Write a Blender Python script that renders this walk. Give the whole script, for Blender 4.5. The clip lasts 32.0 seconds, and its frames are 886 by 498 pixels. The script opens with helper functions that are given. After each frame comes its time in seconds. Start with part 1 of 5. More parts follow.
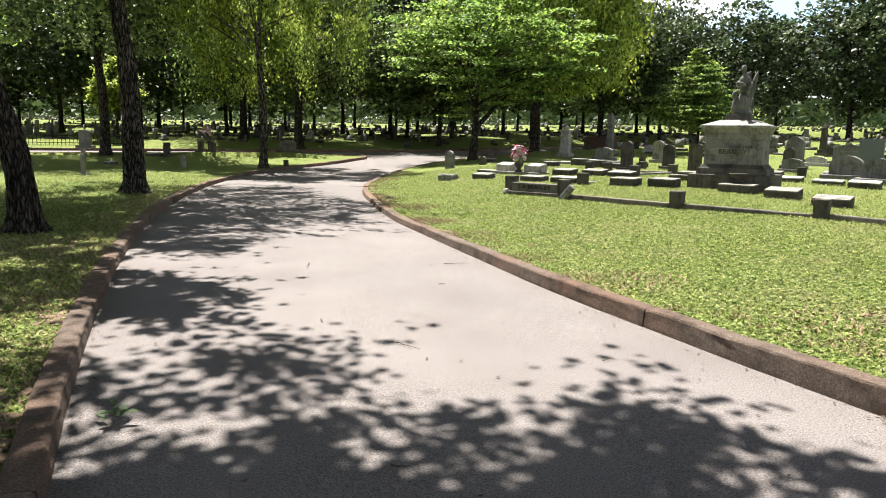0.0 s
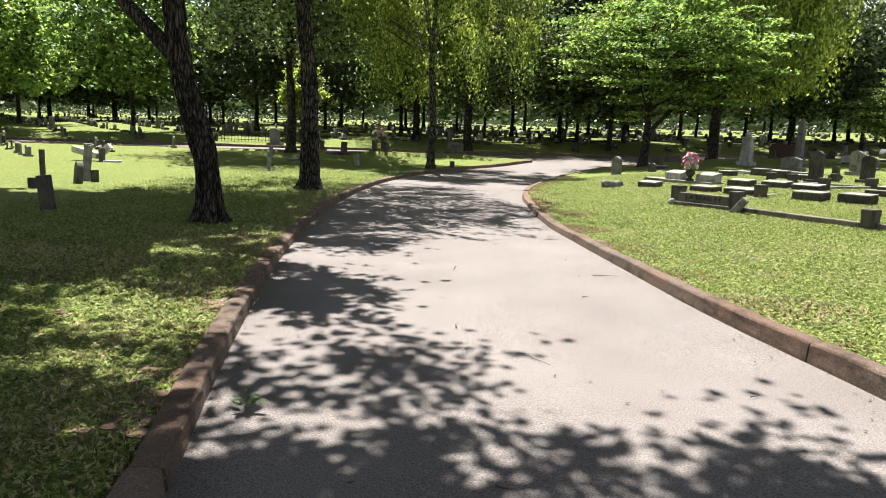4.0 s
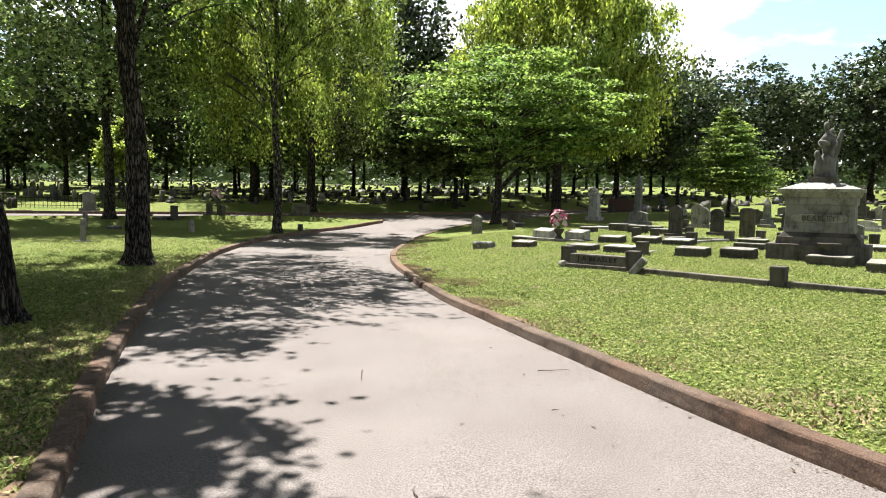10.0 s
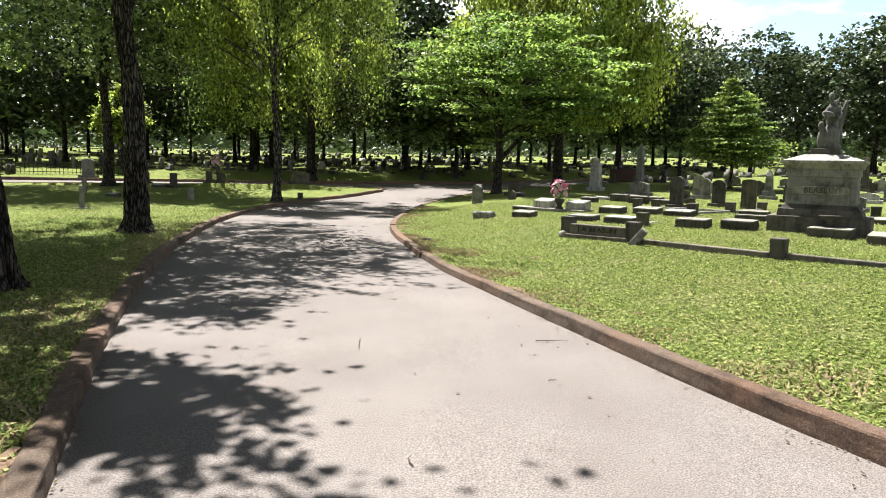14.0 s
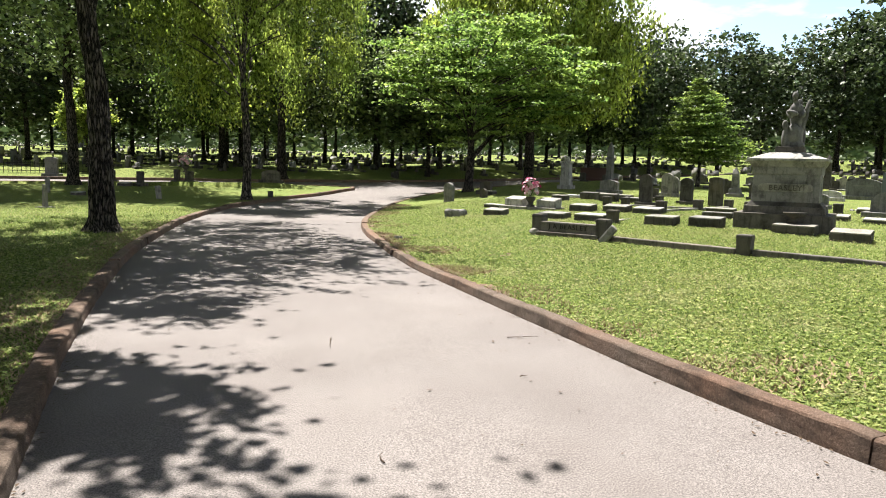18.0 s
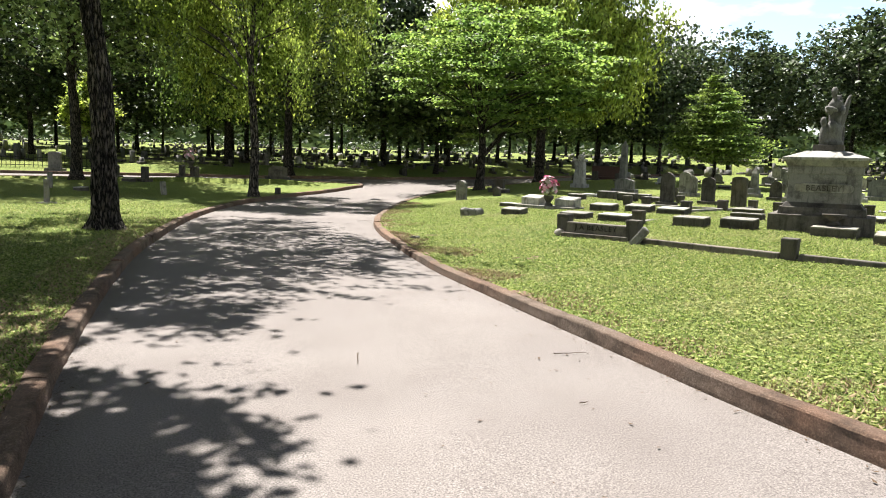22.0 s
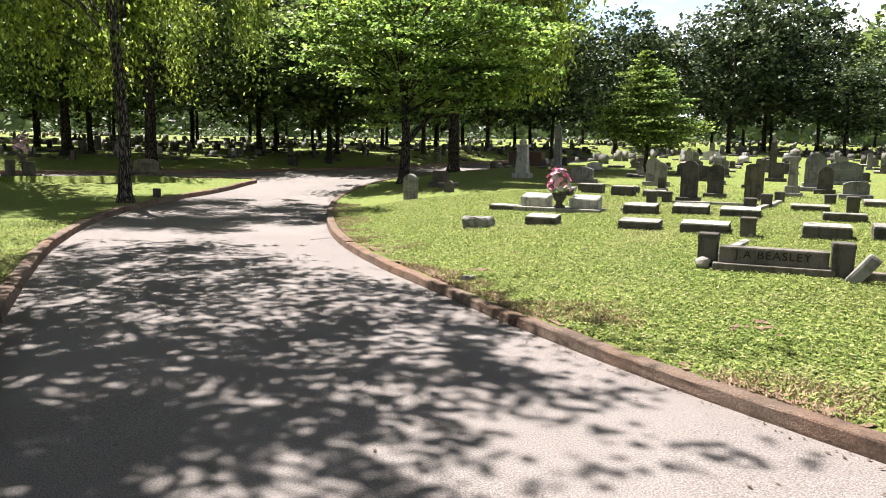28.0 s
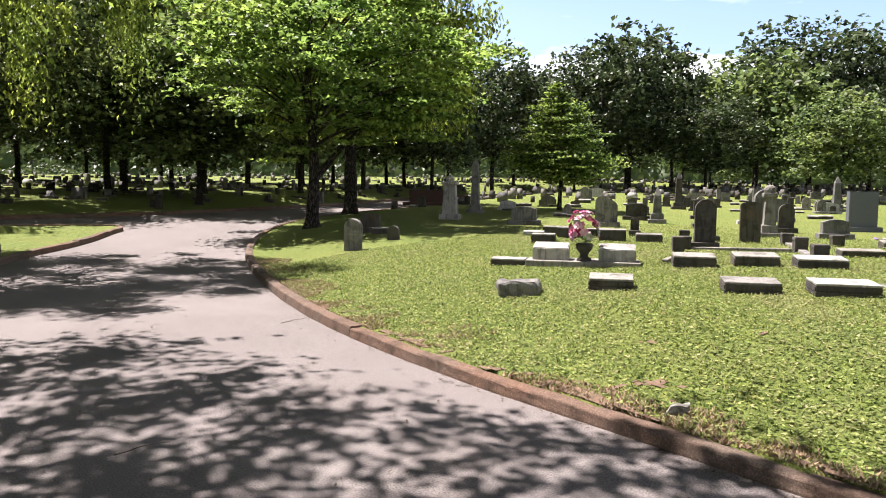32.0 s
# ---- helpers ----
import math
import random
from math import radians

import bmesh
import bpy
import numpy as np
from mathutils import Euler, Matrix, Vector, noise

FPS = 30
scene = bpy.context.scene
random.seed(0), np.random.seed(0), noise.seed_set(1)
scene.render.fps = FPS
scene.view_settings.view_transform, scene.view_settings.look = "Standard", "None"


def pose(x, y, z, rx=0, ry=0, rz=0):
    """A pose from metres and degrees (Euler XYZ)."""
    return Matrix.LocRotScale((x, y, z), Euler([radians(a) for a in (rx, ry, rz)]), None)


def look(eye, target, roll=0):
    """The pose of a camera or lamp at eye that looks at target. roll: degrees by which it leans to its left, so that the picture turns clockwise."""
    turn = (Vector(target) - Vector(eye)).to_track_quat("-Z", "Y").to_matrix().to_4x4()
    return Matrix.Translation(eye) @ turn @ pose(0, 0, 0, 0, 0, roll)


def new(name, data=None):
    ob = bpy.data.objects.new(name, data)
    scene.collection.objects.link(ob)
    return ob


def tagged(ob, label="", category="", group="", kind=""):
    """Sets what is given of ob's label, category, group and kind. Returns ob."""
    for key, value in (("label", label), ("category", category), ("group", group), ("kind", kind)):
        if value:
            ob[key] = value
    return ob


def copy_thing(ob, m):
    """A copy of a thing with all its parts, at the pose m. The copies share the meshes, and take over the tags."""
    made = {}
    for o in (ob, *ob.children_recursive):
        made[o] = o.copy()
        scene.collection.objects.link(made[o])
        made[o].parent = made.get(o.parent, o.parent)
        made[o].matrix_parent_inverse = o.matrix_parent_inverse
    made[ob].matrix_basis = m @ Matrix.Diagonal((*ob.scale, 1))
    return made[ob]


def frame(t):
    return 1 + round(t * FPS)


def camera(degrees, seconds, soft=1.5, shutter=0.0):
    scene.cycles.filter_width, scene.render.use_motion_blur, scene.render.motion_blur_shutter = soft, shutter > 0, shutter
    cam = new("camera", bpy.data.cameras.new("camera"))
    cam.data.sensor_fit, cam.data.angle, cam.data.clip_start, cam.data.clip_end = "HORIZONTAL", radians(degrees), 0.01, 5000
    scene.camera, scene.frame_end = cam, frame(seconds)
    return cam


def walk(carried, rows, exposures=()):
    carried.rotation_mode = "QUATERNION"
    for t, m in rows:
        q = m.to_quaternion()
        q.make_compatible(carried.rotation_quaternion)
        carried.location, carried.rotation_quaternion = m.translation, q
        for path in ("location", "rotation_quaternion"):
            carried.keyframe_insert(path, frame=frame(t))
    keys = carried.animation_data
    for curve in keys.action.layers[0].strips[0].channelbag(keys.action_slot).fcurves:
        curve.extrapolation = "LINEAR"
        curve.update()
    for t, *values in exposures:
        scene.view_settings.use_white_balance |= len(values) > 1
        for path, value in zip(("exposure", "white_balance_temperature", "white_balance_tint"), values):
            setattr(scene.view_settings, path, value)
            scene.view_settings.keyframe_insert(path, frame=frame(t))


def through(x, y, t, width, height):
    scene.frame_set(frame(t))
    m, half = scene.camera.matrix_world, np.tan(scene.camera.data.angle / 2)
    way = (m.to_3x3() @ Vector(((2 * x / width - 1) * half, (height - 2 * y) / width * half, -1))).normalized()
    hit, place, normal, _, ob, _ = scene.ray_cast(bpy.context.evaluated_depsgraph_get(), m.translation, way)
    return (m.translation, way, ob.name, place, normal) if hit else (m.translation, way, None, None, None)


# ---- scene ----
cam = camera(64.8, 32.0, soft=1.0)
PATH = [
    (0, (0.591, 0.438, 1.477), (0.822, 2.399, 1.161), 1.0),
    (0.5, (0.651, 0.418, 1.518), (0.889, 2.381, 1.220), 0.9),
    (1, (0.748, 0.420, 1.503), (0.963, 2.382, 1.182), 1.0),
    (1.5, (0.785, 0.398, 1.525), (0.974, 2.350, 1.133), 1.2),
    (2, (0.797, 0.358, 1.536), (0.831, 2.315, 1.129), 1.5),
    (2.5, (0.792, 0.338, 1.545), (0.709, 2.306, 1.198), 2.1),
    (3, (0.787, 0.346, 1.525), (0.609, 2.315, 1.219), 2.1),
    (3.5, (0.831, 0.370, 1.530), (0.596, 2.331, 1.216), 2.0),
    (5.5, (0.418, 1.322, 1.471), (0.203, 3.274, 1.091), 2.7),
    (6, (0.255, 1.445, 1.523), (0.287, 3.403, 1.118), 2.4),
    (6.5, (0.121, 1.739, 1.534), (0.250, 3.709, 1.211), 1.5),
    (7, (0.101, 2.034, 1.561), (0.235, 4.016, 1.330), 1.6),
    (7.5, (0.038, 2.227, 1.557), (0.195, 4.214, 1.384), 1.8),
    (8, (0.067, 2.345, 1.549), (0.229, 4.336, 1.443), 1.3),
    (8.5, (0.016, 2.462, 1.520), (0.183, 4.452, 1.416), 1.4),
    (9, (0.007, 2.465, 1.528), (0.195, 4.453, 1.418), 1.3),
    (9.5, (-0.029, 2.443, 1.528), (0.163, 4.430, 1.395), 1.2),
    (10, (0.002, 2.455, 1.529), (0.224, 4.438, 1.385), 1.0),
    (10.5, (0.028, 2.489, 1.533), (0.267, 4.468, 1.376), 1.1),
    (11, (0.072, 2.507, 1.532), (0.335, 4.482, 1.356), 1.0),
    (11.5, (0.088, 2.505, 1.509), (0.351, 4.478, 1.319), 1.3),
    (12, (0.037, 2.497, 1.494), (0.303, 4.470, 1.294), 1.3),
    (12.5, (0.067, 2.513, 1.504), (0.354, 4.482, 1.299), 1.1),
    (13, (0.081, 2.490, 1.491), (0.358, 4.459, 1.282), 1.0),
    (13.5, (0.037, 2.487, 1.510), (0.270, 4.461, 1.287), 1.3),
    (14, (0.025, 2.486, 1.529), (0.246, 4.460, 1.298), 1.4),
    (14.5, (0.008, 2.491, 1.528), (0.221, 4.465, 1.280), 1.3),
    (16.5, (0.048, 2.473, 1.509), (0.277, 4.439, 1.220), 1.3),
    (17, (0.034, 2.520, 1.509), (0.312, 4.478, 1.212), 1.2),
    (17.5, (0.022, 2.499, 1.493), (0.322, 4.456, 1.212), 1.3),
    (18, (0.034, 2.491, 1.515), (0.334, 4.454, 1.282), 1.4),
    (18.5, (0.035, 2.463, 1.535), (0.353, 4.427, 1.335), 1.2),
    (19, (-0.019, 2.478, 1.555), (0.297, 4.447, 1.397), 1.3),
    (19.5, (-0.041, 2.489, 1.557), (0.294, 4.455, 1.401), 1.3),
    (20, (-0.042, 2.472, 1.566), (0.269, 4.440, 1.398), 1.2),
    (20.5, (-0.039, 2.515, 1.538), (0.286, 4.479, 1.353), 1.1),
    (21, (-0.045, 2.590, 1.512), (0.284, 4.553, 1.318), 1.5),
    (21.5, (-0.073, 2.811, 1.502), (0.241, 4.774, 1.288), 1.4),
    (22, (-0.159, 3.183, 1.491), (0.132, 5.147, 1.251), 1.8),
    (22.5, (-0.265, 3.521, 1.491), (0.031, 5.483, 1.241), 1.7),
    (23, (-0.336, 3.984, 1.469), (-0.047, 5.945, 1.206), 1.7),
    (23.5, (-0.505, 4.380, 1.492), (-0.204, 6.339, 1.220), 1.6),
    (24, (-0.620, 4.796, 1.534), (-0.319, 6.755, 1.267), 1.7),
    (24.5, (-0.874, 5.310, 1.500), (-0.488, 7.255, 1.242), 1.7),
    (25, (-0.993, 5.733, 1.495), (-0.539, 7.665, 1.245), 1.2),
    (25.5, (-1.090, 6.284, 1.552), (-0.614, 8.211, 1.308), 1.3),
    (27.5, (-1.734, 8.214, 1.528), (-1.056, 10.079, 1.275), 0.9),
    (28, (-1.828, 8.730, 1.544), (-1.131, 10.584, 1.272), 0.9),
    (28.5, (-1.908, 9.226, 1.592), (-1.114, 11.039, 1.304), 0.6),
    (29, (-1.991, 9.795, 1.568), (-1.149, 11.584, 1.271), 0.3),
    (29.5, (-2.095, 10.363, 1.549), (-1.168, 12.116, 1.287), 0.4),
    (30, (-2.214, 10.912, 1.563), (-1.223, 12.635, 1.334), 0.3),
    (30.5, (-2.202, 11.393, 1.539), (-1.178, 13.101, 1.350), 0.5),
    (31, (-2.365, 11.952, 1.540), (-1.299, 13.636, 1.370), 0.2),
    (31.5, (-2.419, 12.516, 1.535), (-1.330, 14.186, 1.383), 0.3),
    (32, (-2.566, 13.077, 1.540), (-1.474, 14.745, 1.380), 0.5),
]
walk(cam, [(t, look(eye, target, roll)) for t, eye, target, roll in PATH],
     [(t, 1.88 + stops, 6500, tint) for t, stops, tint in ((0, 0, 9.8), (6, 0, 9.4), (9, -0.08, 9.2), (18, -0.07, 9.4), (21, -0.03, 9.4), (25, 0.06, 10.2), (29, 0.12, 15.0), (31, -0.1, 20.0), (32, -0.16, 20.0))])

# ---- sky, sun, exposure ----
SUN_AZ = math.atan2(-0.3, 0.95)          # the sun stands ahead and a little to the left, high up
SUN_EL = radians(64)
world = bpy.data.worlds.new("sky")
scene.world = world
world.use_nodes = True
wn, wl = world.node_tree.nodes, world.node_tree.links
sky = wn.new("ShaderNodeTexSky")
sky.sky_type, sky.sun_disc = "NISHITA", False
sky.sun_elevation, sky.sun_rotation = SUN_EL, SUN_AZ
sky.air_density, sky.dust_density = 1.0, 2.0
wco = wn.new("ShaderNodeTexCoord")
wmap = wn.new("ShaderNodeMapping")
wmap.inputs["Scale"].default_value = (1.0, 1.0, 3.2)
wnoise = wn.new("ShaderNodeTexNoise")
wnoise.inputs["Scale"].default_value, wnoise.inputs["Detail"].default_value = 2.6, 9.0
wramp = wn.new("ShaderNodeValToRGB")
wramp.color_ramp.elements[0].position, wramp.color_ramp.elements[1].position = 0.48, 0.6
wmix = wn.new("ShaderNodeMix")
wmix.data_type = "RGBA"
wmix.inputs["B"].default_value = (15.0, 15.0, 15.1, 1)
wl.new(wco.outputs["Generated"], wmap.inputs["Vector"])
wl.new(wmap.outputs["Vector"], wnoise.inputs["Vector"])
wsep = wn.new("ShaderNodeSeparateXYZ")
wl.new(wco.outputs["Generated"], wsep.inputs["Vector"])
wlow = wn.new("ShaderNodeMapRange")      # clouds bank up towards the horizon
wlow.inputs["From Min"].default_value, wlow.inputs["From Max"].default_value = 0.05, 0.55
wlow.inputs["To Min"].default_value, wlow.inputs["To Max"].default_value = 0.13, -0.03
wl.new(wsep.outputs["Z"], wlow.inputs["Value"])
wadd = wn.new("ShaderNodeMath")
wl.new(wnoise.outputs["Fac"], wadd.inputs[0])
wl.new(wlow.outputs["Result"], wadd.inputs[1])
wl.new(wadd.outputs[0], wramp.inputs["Fac"])
wl.new(wramp.outputs["Color"], wmix.inputs["Factor"])
wgain = wn.new("ShaderNodeMix")
wgain.data_type, wgain.blend_type = "RGBA", "MULTIPLY"
wgain.inputs["Factor"].default_value = 1.0
wgain.inputs["B"].default_value = (1.6, 1.72, 1.8, 1)
wl.new(sky.outputs["Color"], wgain.inputs["A"])
wl.new(wgain.outputs["Result"], wmix.inputs["A"])
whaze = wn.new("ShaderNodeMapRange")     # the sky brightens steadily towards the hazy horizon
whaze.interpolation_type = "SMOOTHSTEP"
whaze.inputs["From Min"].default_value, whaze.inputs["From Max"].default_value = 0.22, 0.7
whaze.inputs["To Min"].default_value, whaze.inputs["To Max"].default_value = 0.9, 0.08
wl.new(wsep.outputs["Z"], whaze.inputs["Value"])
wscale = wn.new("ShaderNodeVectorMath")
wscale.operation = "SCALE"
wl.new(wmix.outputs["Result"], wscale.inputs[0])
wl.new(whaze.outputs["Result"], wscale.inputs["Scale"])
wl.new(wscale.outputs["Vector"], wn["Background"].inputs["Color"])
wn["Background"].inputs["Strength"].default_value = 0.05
sun = new("sun", bpy.data.lights.new("sun", "SUN"))
sun.data.energy, sun.data.angle, sun.data.color = 5.0, radians(0.53), (1.0, 0.955, 0.88)
to_sun = Vector((math.sin(SUN_AZ) * math.cos(SUN_EL), math.cos(SUN_AZ) * math.cos(SUN_EL), math.sin(SUN_EL)))
sun.matrix_world = look((0, 0, 60), Vector((0, 0, 60)) - to_sun)


# ---- materials ----
def material(name, rough=0.9):
    m = bpy.data.materials.new(name)
    m.use_nodes = True
    b = m.node_tree.nodes["Principled BSDF"]
    b.inputs["Roughness"].default_value = rough
    b.inputs["Specular IOR Level"].default_value = 0.25
    return m, m.node_tree.nodes, m.node_tree.links, b


def coords(nodes, kind="Object"):
    return nodes.new("ShaderNodeTexCoord").outputs[kind]


def noise_node(nodes, links, vec, scale, detail=4.0, rough=0.6):
    n = nodes.new("ShaderNodeTexNoise")
    n.inputs["Scale"].default_value, n.inputs["Detail"].default_value, n.inputs["Roughness"].default_value = scale, detail, rough
    links.new(vec, n.inputs["Vector"])
    return n.outputs["Fac"]


def ramp(nodes, links, fac, stops):
    r = nodes.new("ShaderNodeValToRGB")
    e = r.color_ramp.elements
    while len(e) < len(stops):
        e.new(0.5)
    for k, (p, c) in zip(e, stops):
        k.position, k.color = p, (*c, 1)
    links.new(fac, r.inputs["Fac"])
    return r.outputs["Color"]


def blend(nodes, links, fac, a, b, mode="MIX"):
    m = nodes.new("ShaderNodeMix")
    m.data_type, m.blend_type = "RGBA", mode
    for sock, v in (("Factor", fac), ("A", a), ("B", b)):
        if isinstance(v, (int, float)):
            m.inputs[sock].default_value = v
        elif isinstance(v, tuple):
            m.inputs[sock].default_value = (*v, 1)
        else:
            links.new(v, m.inputs[sock])
    return m.outputs["Result"]


def bump(nodes, links, bsdf, height, strength, distance):
    b = nodes.new("ShaderNodeBump")
    b.inputs["Strength"].default_value, b.inputs["Distance"].default_value = strength, distance
    links.new(height, b.inputs["Height"])
    links.new(b.outputs["Normal"], bsdf.inputs["Normal"])


def world_place(nodes):
    return nodes.new("ShaderNodeNewGeometry").outputs["Position"]


def make_asphalt():
    m, n, l, b = material("worn_pale_asphalt", 0.85)
    v = world_place(n)
    fine = noise_node(n, l, v, 95, 5, 0.8)
    mid = noise_node(n, l, v, 1.1, 5, 0.6)
    big = noise_node(n, l, v, 0.28, 4, 0.55)
    grit = ramp(n, l, fine, [(0.34, (0.04, 0.035, 0.033)), (0.5, (0.148, 0.133, 0.129)), (0.64, (0.25, 0.227, 0.22))])
    tone = ramp(n, l, mid, [(0.25, (0.88, 0.86, 0.85)), (0.6, (1, 1, 1)), (0.8, (1.05, 1.04, 1.03))])
    c = blend(n, l, 1.0, grit, tone, "MULTIPLY")
    c = blend(n, l, 1.0, c, ramp(n, l, big, [(0.3, (0.86, 0.85, 0.85)), (0.65, (1.05, 1.04, 1.03))]), "MULTIPLY")
    vor = n.new("ShaderNodeTexVoronoi")
    vor.inputs["Scale"].default_value = 70
    l.new(v, vor.inputs["Vector"])
    spots = ramp(n, l, vor.outputs["Distance"], [(0.1, (0.4, 0.37, 0.35)), (0.24, (1, 1, 1))])
    c = blend(n, l, 0.6, c, spots, "MULTIPLY")
    l.new(c, b.inputs["Base Color"])
    bump(n, l, b, fine, 0.35, 0.005)
    return m


def make_lawn():
    m, n, l, b = material("mown_grass", 0.95)
    v = world_place(n)
    blades = noise_node(n, l, v, 55, 5, 0.75)
    tuft = noise_node(n, l, v, 15, 4, 0.7)
    patch = noise_node(n, l, v, 0.5, 5, 0.6)
    bare = noise_node(n, l, v, 0.9, 6, 0.7)
    c = ramp(n, l, blades, [(0.32, (0.04, 0.06, 0.015)), (0.5, (0.15, 0.186, 0.048)), (0.7, (0.285, 0.3, 0.11))])
    c = blend(n, l, 1.0, c, ramp(n, l, tuft, [(0.36, (0.5, 0.58, 0.45)), (0.6, (1.12, 1.1, 1.0))]), "MULTIPLY")
    c = blend(n, l, 1.0, c, ramp(n, l, patch, [(0.3, (0.85, 0.95, 0.8)), (0.7, (1.1, 1.0, 0.95))]), "MULTIPLY")
    worn = ramp(n, l, bare, [(0.67, (0, 0, 0)), (0.76, (1, 1, 1))])
    soil = ramp(n, l, blades, [(0.3, (0.12, 0.084, 0.051)), (0.7, (0.3, 0.228, 0.156))])
    c = blend(n, l, worn, c, soil)
    l.new(c, b.inputs["Base Color"])
    bump(n, l, b, blades, 0.8, 0.05)
    return m


def make_blade():
    m, n, l, b = material("grass_blades", 0.8)
    r = n.new("ShaderNodeNewGeometry").outputs["Random Per Island"]
    c = ramp(n, l, r, [(0.0, (0.054, 0.078, 0.018)), (0.45, (0.204, 0.276, 0.06)), (0.86, (0.36, 0.402, 0.15)), (1.0, (0.396, 0.33, 0.204))])
    dry = noise_node(n, l, world_place(n), 0.75, 6, 0.68)
    c = blend(n, l, ramp(n, l, dry, [(0.5, (0, 0, 0)), (0.7, (0.6, 0.6, 0.6))]), c, (0.36, 0.324, 0.18))
    clump = noise_node(n, l, world_place(n), 17, 4, 0.7)
    c = blend(n, l, 1.0, c, ramp(n, l, clump, [(0.38, (0.45, 0.55, 0.4)), (0.52, (1, 1, 1)), (0.64, (1.2, 1.15, 1.0))]), "MULTIPLY")
    l.new(c, b.inputs["Base Color"])
    t = n.new("ShaderNodeBsdfTranslucent")
    l.new(c, t.inputs["Color"])
    mix = n.new("ShaderNodeMixShader")
    mix.inputs["Fac"].default_value = 0.45
    l.new(b.outputs[0], mix.inputs[1])
    l.new(t.outputs[0], mix.inputs[2])
    l.new(mix.outputs[0], n["Material Output"].inputs["Surface"])
    return m


def make_leaf(name, dark, light, through=0.45):
    m, n, l, b = material(name, 0.5)
    g = n.new("ShaderNodeNewGeometry")
    r = ramp(n, l, g.outputs["Random Per Island"], [(0.0, tuple(k * 0.6 for k in dark)), (0.8, light), (1.0, tuple(k * 1.25 for k in light))])
    big = noise_node(n, l, g.outputs["Position"], 0.55, 3)
    c = blend(n, l, 1.0, r, ramp(n, l, big, [(0.3, (0.55, 0.68, 0.66)), (0.7, (1.25, 1.15, 1.0))]), "MULTIPLY")
    l.new(c, b.inputs["Base Color"])
    b.inputs["Specular IOR Level"].default_value = 0.25
    t = n.new("ShaderNodeBsdfTranslucent")
    l.new(blend(n, l, 1.0, c, (1.2, 1.2, 0.9), "MULTIPLY"), t.inputs["Color"])
    mix = n.new("ShaderNodeMixShader")
    mix.inputs["Fac"].default_value = through
    l.new(b.outputs[0], mix.inputs[1])
    l.new(t.outputs[0], mix.inputs[2])
    l.new(mix.outputs[0], n["Material Output"].inputs["Surface"])
    return m


def make_bark(name, dark, light):
    m, n, l, b = material(name, 0.95)
    v = coords(n)
    mp = n.new("ShaderNodeMapping")
    mp.inputs["Scale"].default_value = (26, 26, 4.5)
    l.new(v, mp.inputs["Vector"])
    warp = n.new("ShaderNodeTexNoise")
    warp.inputs["Scale"].default_value, warp.inputs["Detail"].default_value = 0.9, 4.0
    l.new(mp.outputs["Vector"], warp.inputs["Vector"])
    bent = n.new("ShaderNodeVectorMath")
    bent.operation = "MULTIPLY_ADD"
    bent.inputs[1].default_value = (2.2, 2.2, 1.2)
    l.new(warp.outputs["Color"], bent.inputs[0])
    l.new(mp.outputs["Vector"], bent.inputs[2])
    cell = n.new("ShaderNodeTexVoronoi")
    cell.feature = "DISTANCE_TO_EDGE"
    cell.inputs["Scale"].default_value = 0.85
    l.new(bent.outputs["Vector"], cell.inputs["Vector"])
    plates = ramp(n, l, cell.outputs["Distance"], [(0.05, (0, 0, 0)), (0.26, (1, 1, 1))])
    grit = noise_node(n, l, mp.outputs["Vector"], 3.0, 6, 0.7)
    height = blend(n, l, 0.4, plates, grit)
    lich = noise_node(n, l, v, 2.5, 5, 0.7)
    c = ramp(n, l, height, [(0.22, dark), (0.5, light), (0.8, tuple(k * 2.0 for k in light))])
    c = blend(n, l, ramp(n, l, lich, [(0.6, (0, 0, 0)), (0.75, (0.5, 0.5, 0.5))]), c, tuple(k * 1.9 for k in light))
    l.new(c, b.inputs["Base Color"])
    bump(n, l, b, height, 1.0, 0.11)
    return m


def make_stone(name, base, dark, rust=0.0):
    """Weathered stone: grain, streaks of black lichen, pale worn spots."""
    m, n, l, b = material(name, 0.9)
    v = world_place(n)
    grain = noise_node(n, l, v, 90, 4, 0.7)
    blot = noise_node(n, l, v, 3.4, 6, 0.7)
    mp = n.new("ShaderNodeMapping")
    mp.inputs["Scale"].default_value = (9, 9, 1.3)
    l.new(v, mp.inputs["Vector"])
    streak = noise_node(n, l, mp.outputs["Vector"], 1.6, 5, 0.65)
    rnd = n.new("ShaderNodeObjectInfo").outputs["Random"]
    lo, hi = tuple(k * 0.72 for k in base), tuple(min(1, k * 1.25) for k in base)
    c = ramp(n, l, grain, [(0.3, lo), (0.7, hi)])
    c = blend(n, l, 1.0, c, ramp(n, l, rnd, [(0.0, (0.78, 0.78, 0.8)), (1.0, (1.15, 1.12, 1.05))]), "MULTIPLY")
    c = blend(n, l, ramp(n, l, blot, [(0.48, (0, 0, 0)), (0.68, (0.8, 0.8, 0.8))]), c, dark)
    c = blend(n, l, ramp(n, l, streak, [(0.5, (0, 0, 0)), (0.72, (0.7, 0.7, 0.7))]), c, tuple(k * 0.8 for k in dark))
    if rust:
        moss = noise_node(n, l, v, 1.3, 4, 0.6)
        c = blend(n, l, ramp(n, l, moss, [(0.5, (0, 0, 0)), (0.68, (rust, rust, rust))]), c, (0.2, 0.16, 0.09))
    l.new(c, b.inputs["Base Color"])
    bump(n, l, b, grain, 0.5, 0.006)
    return m


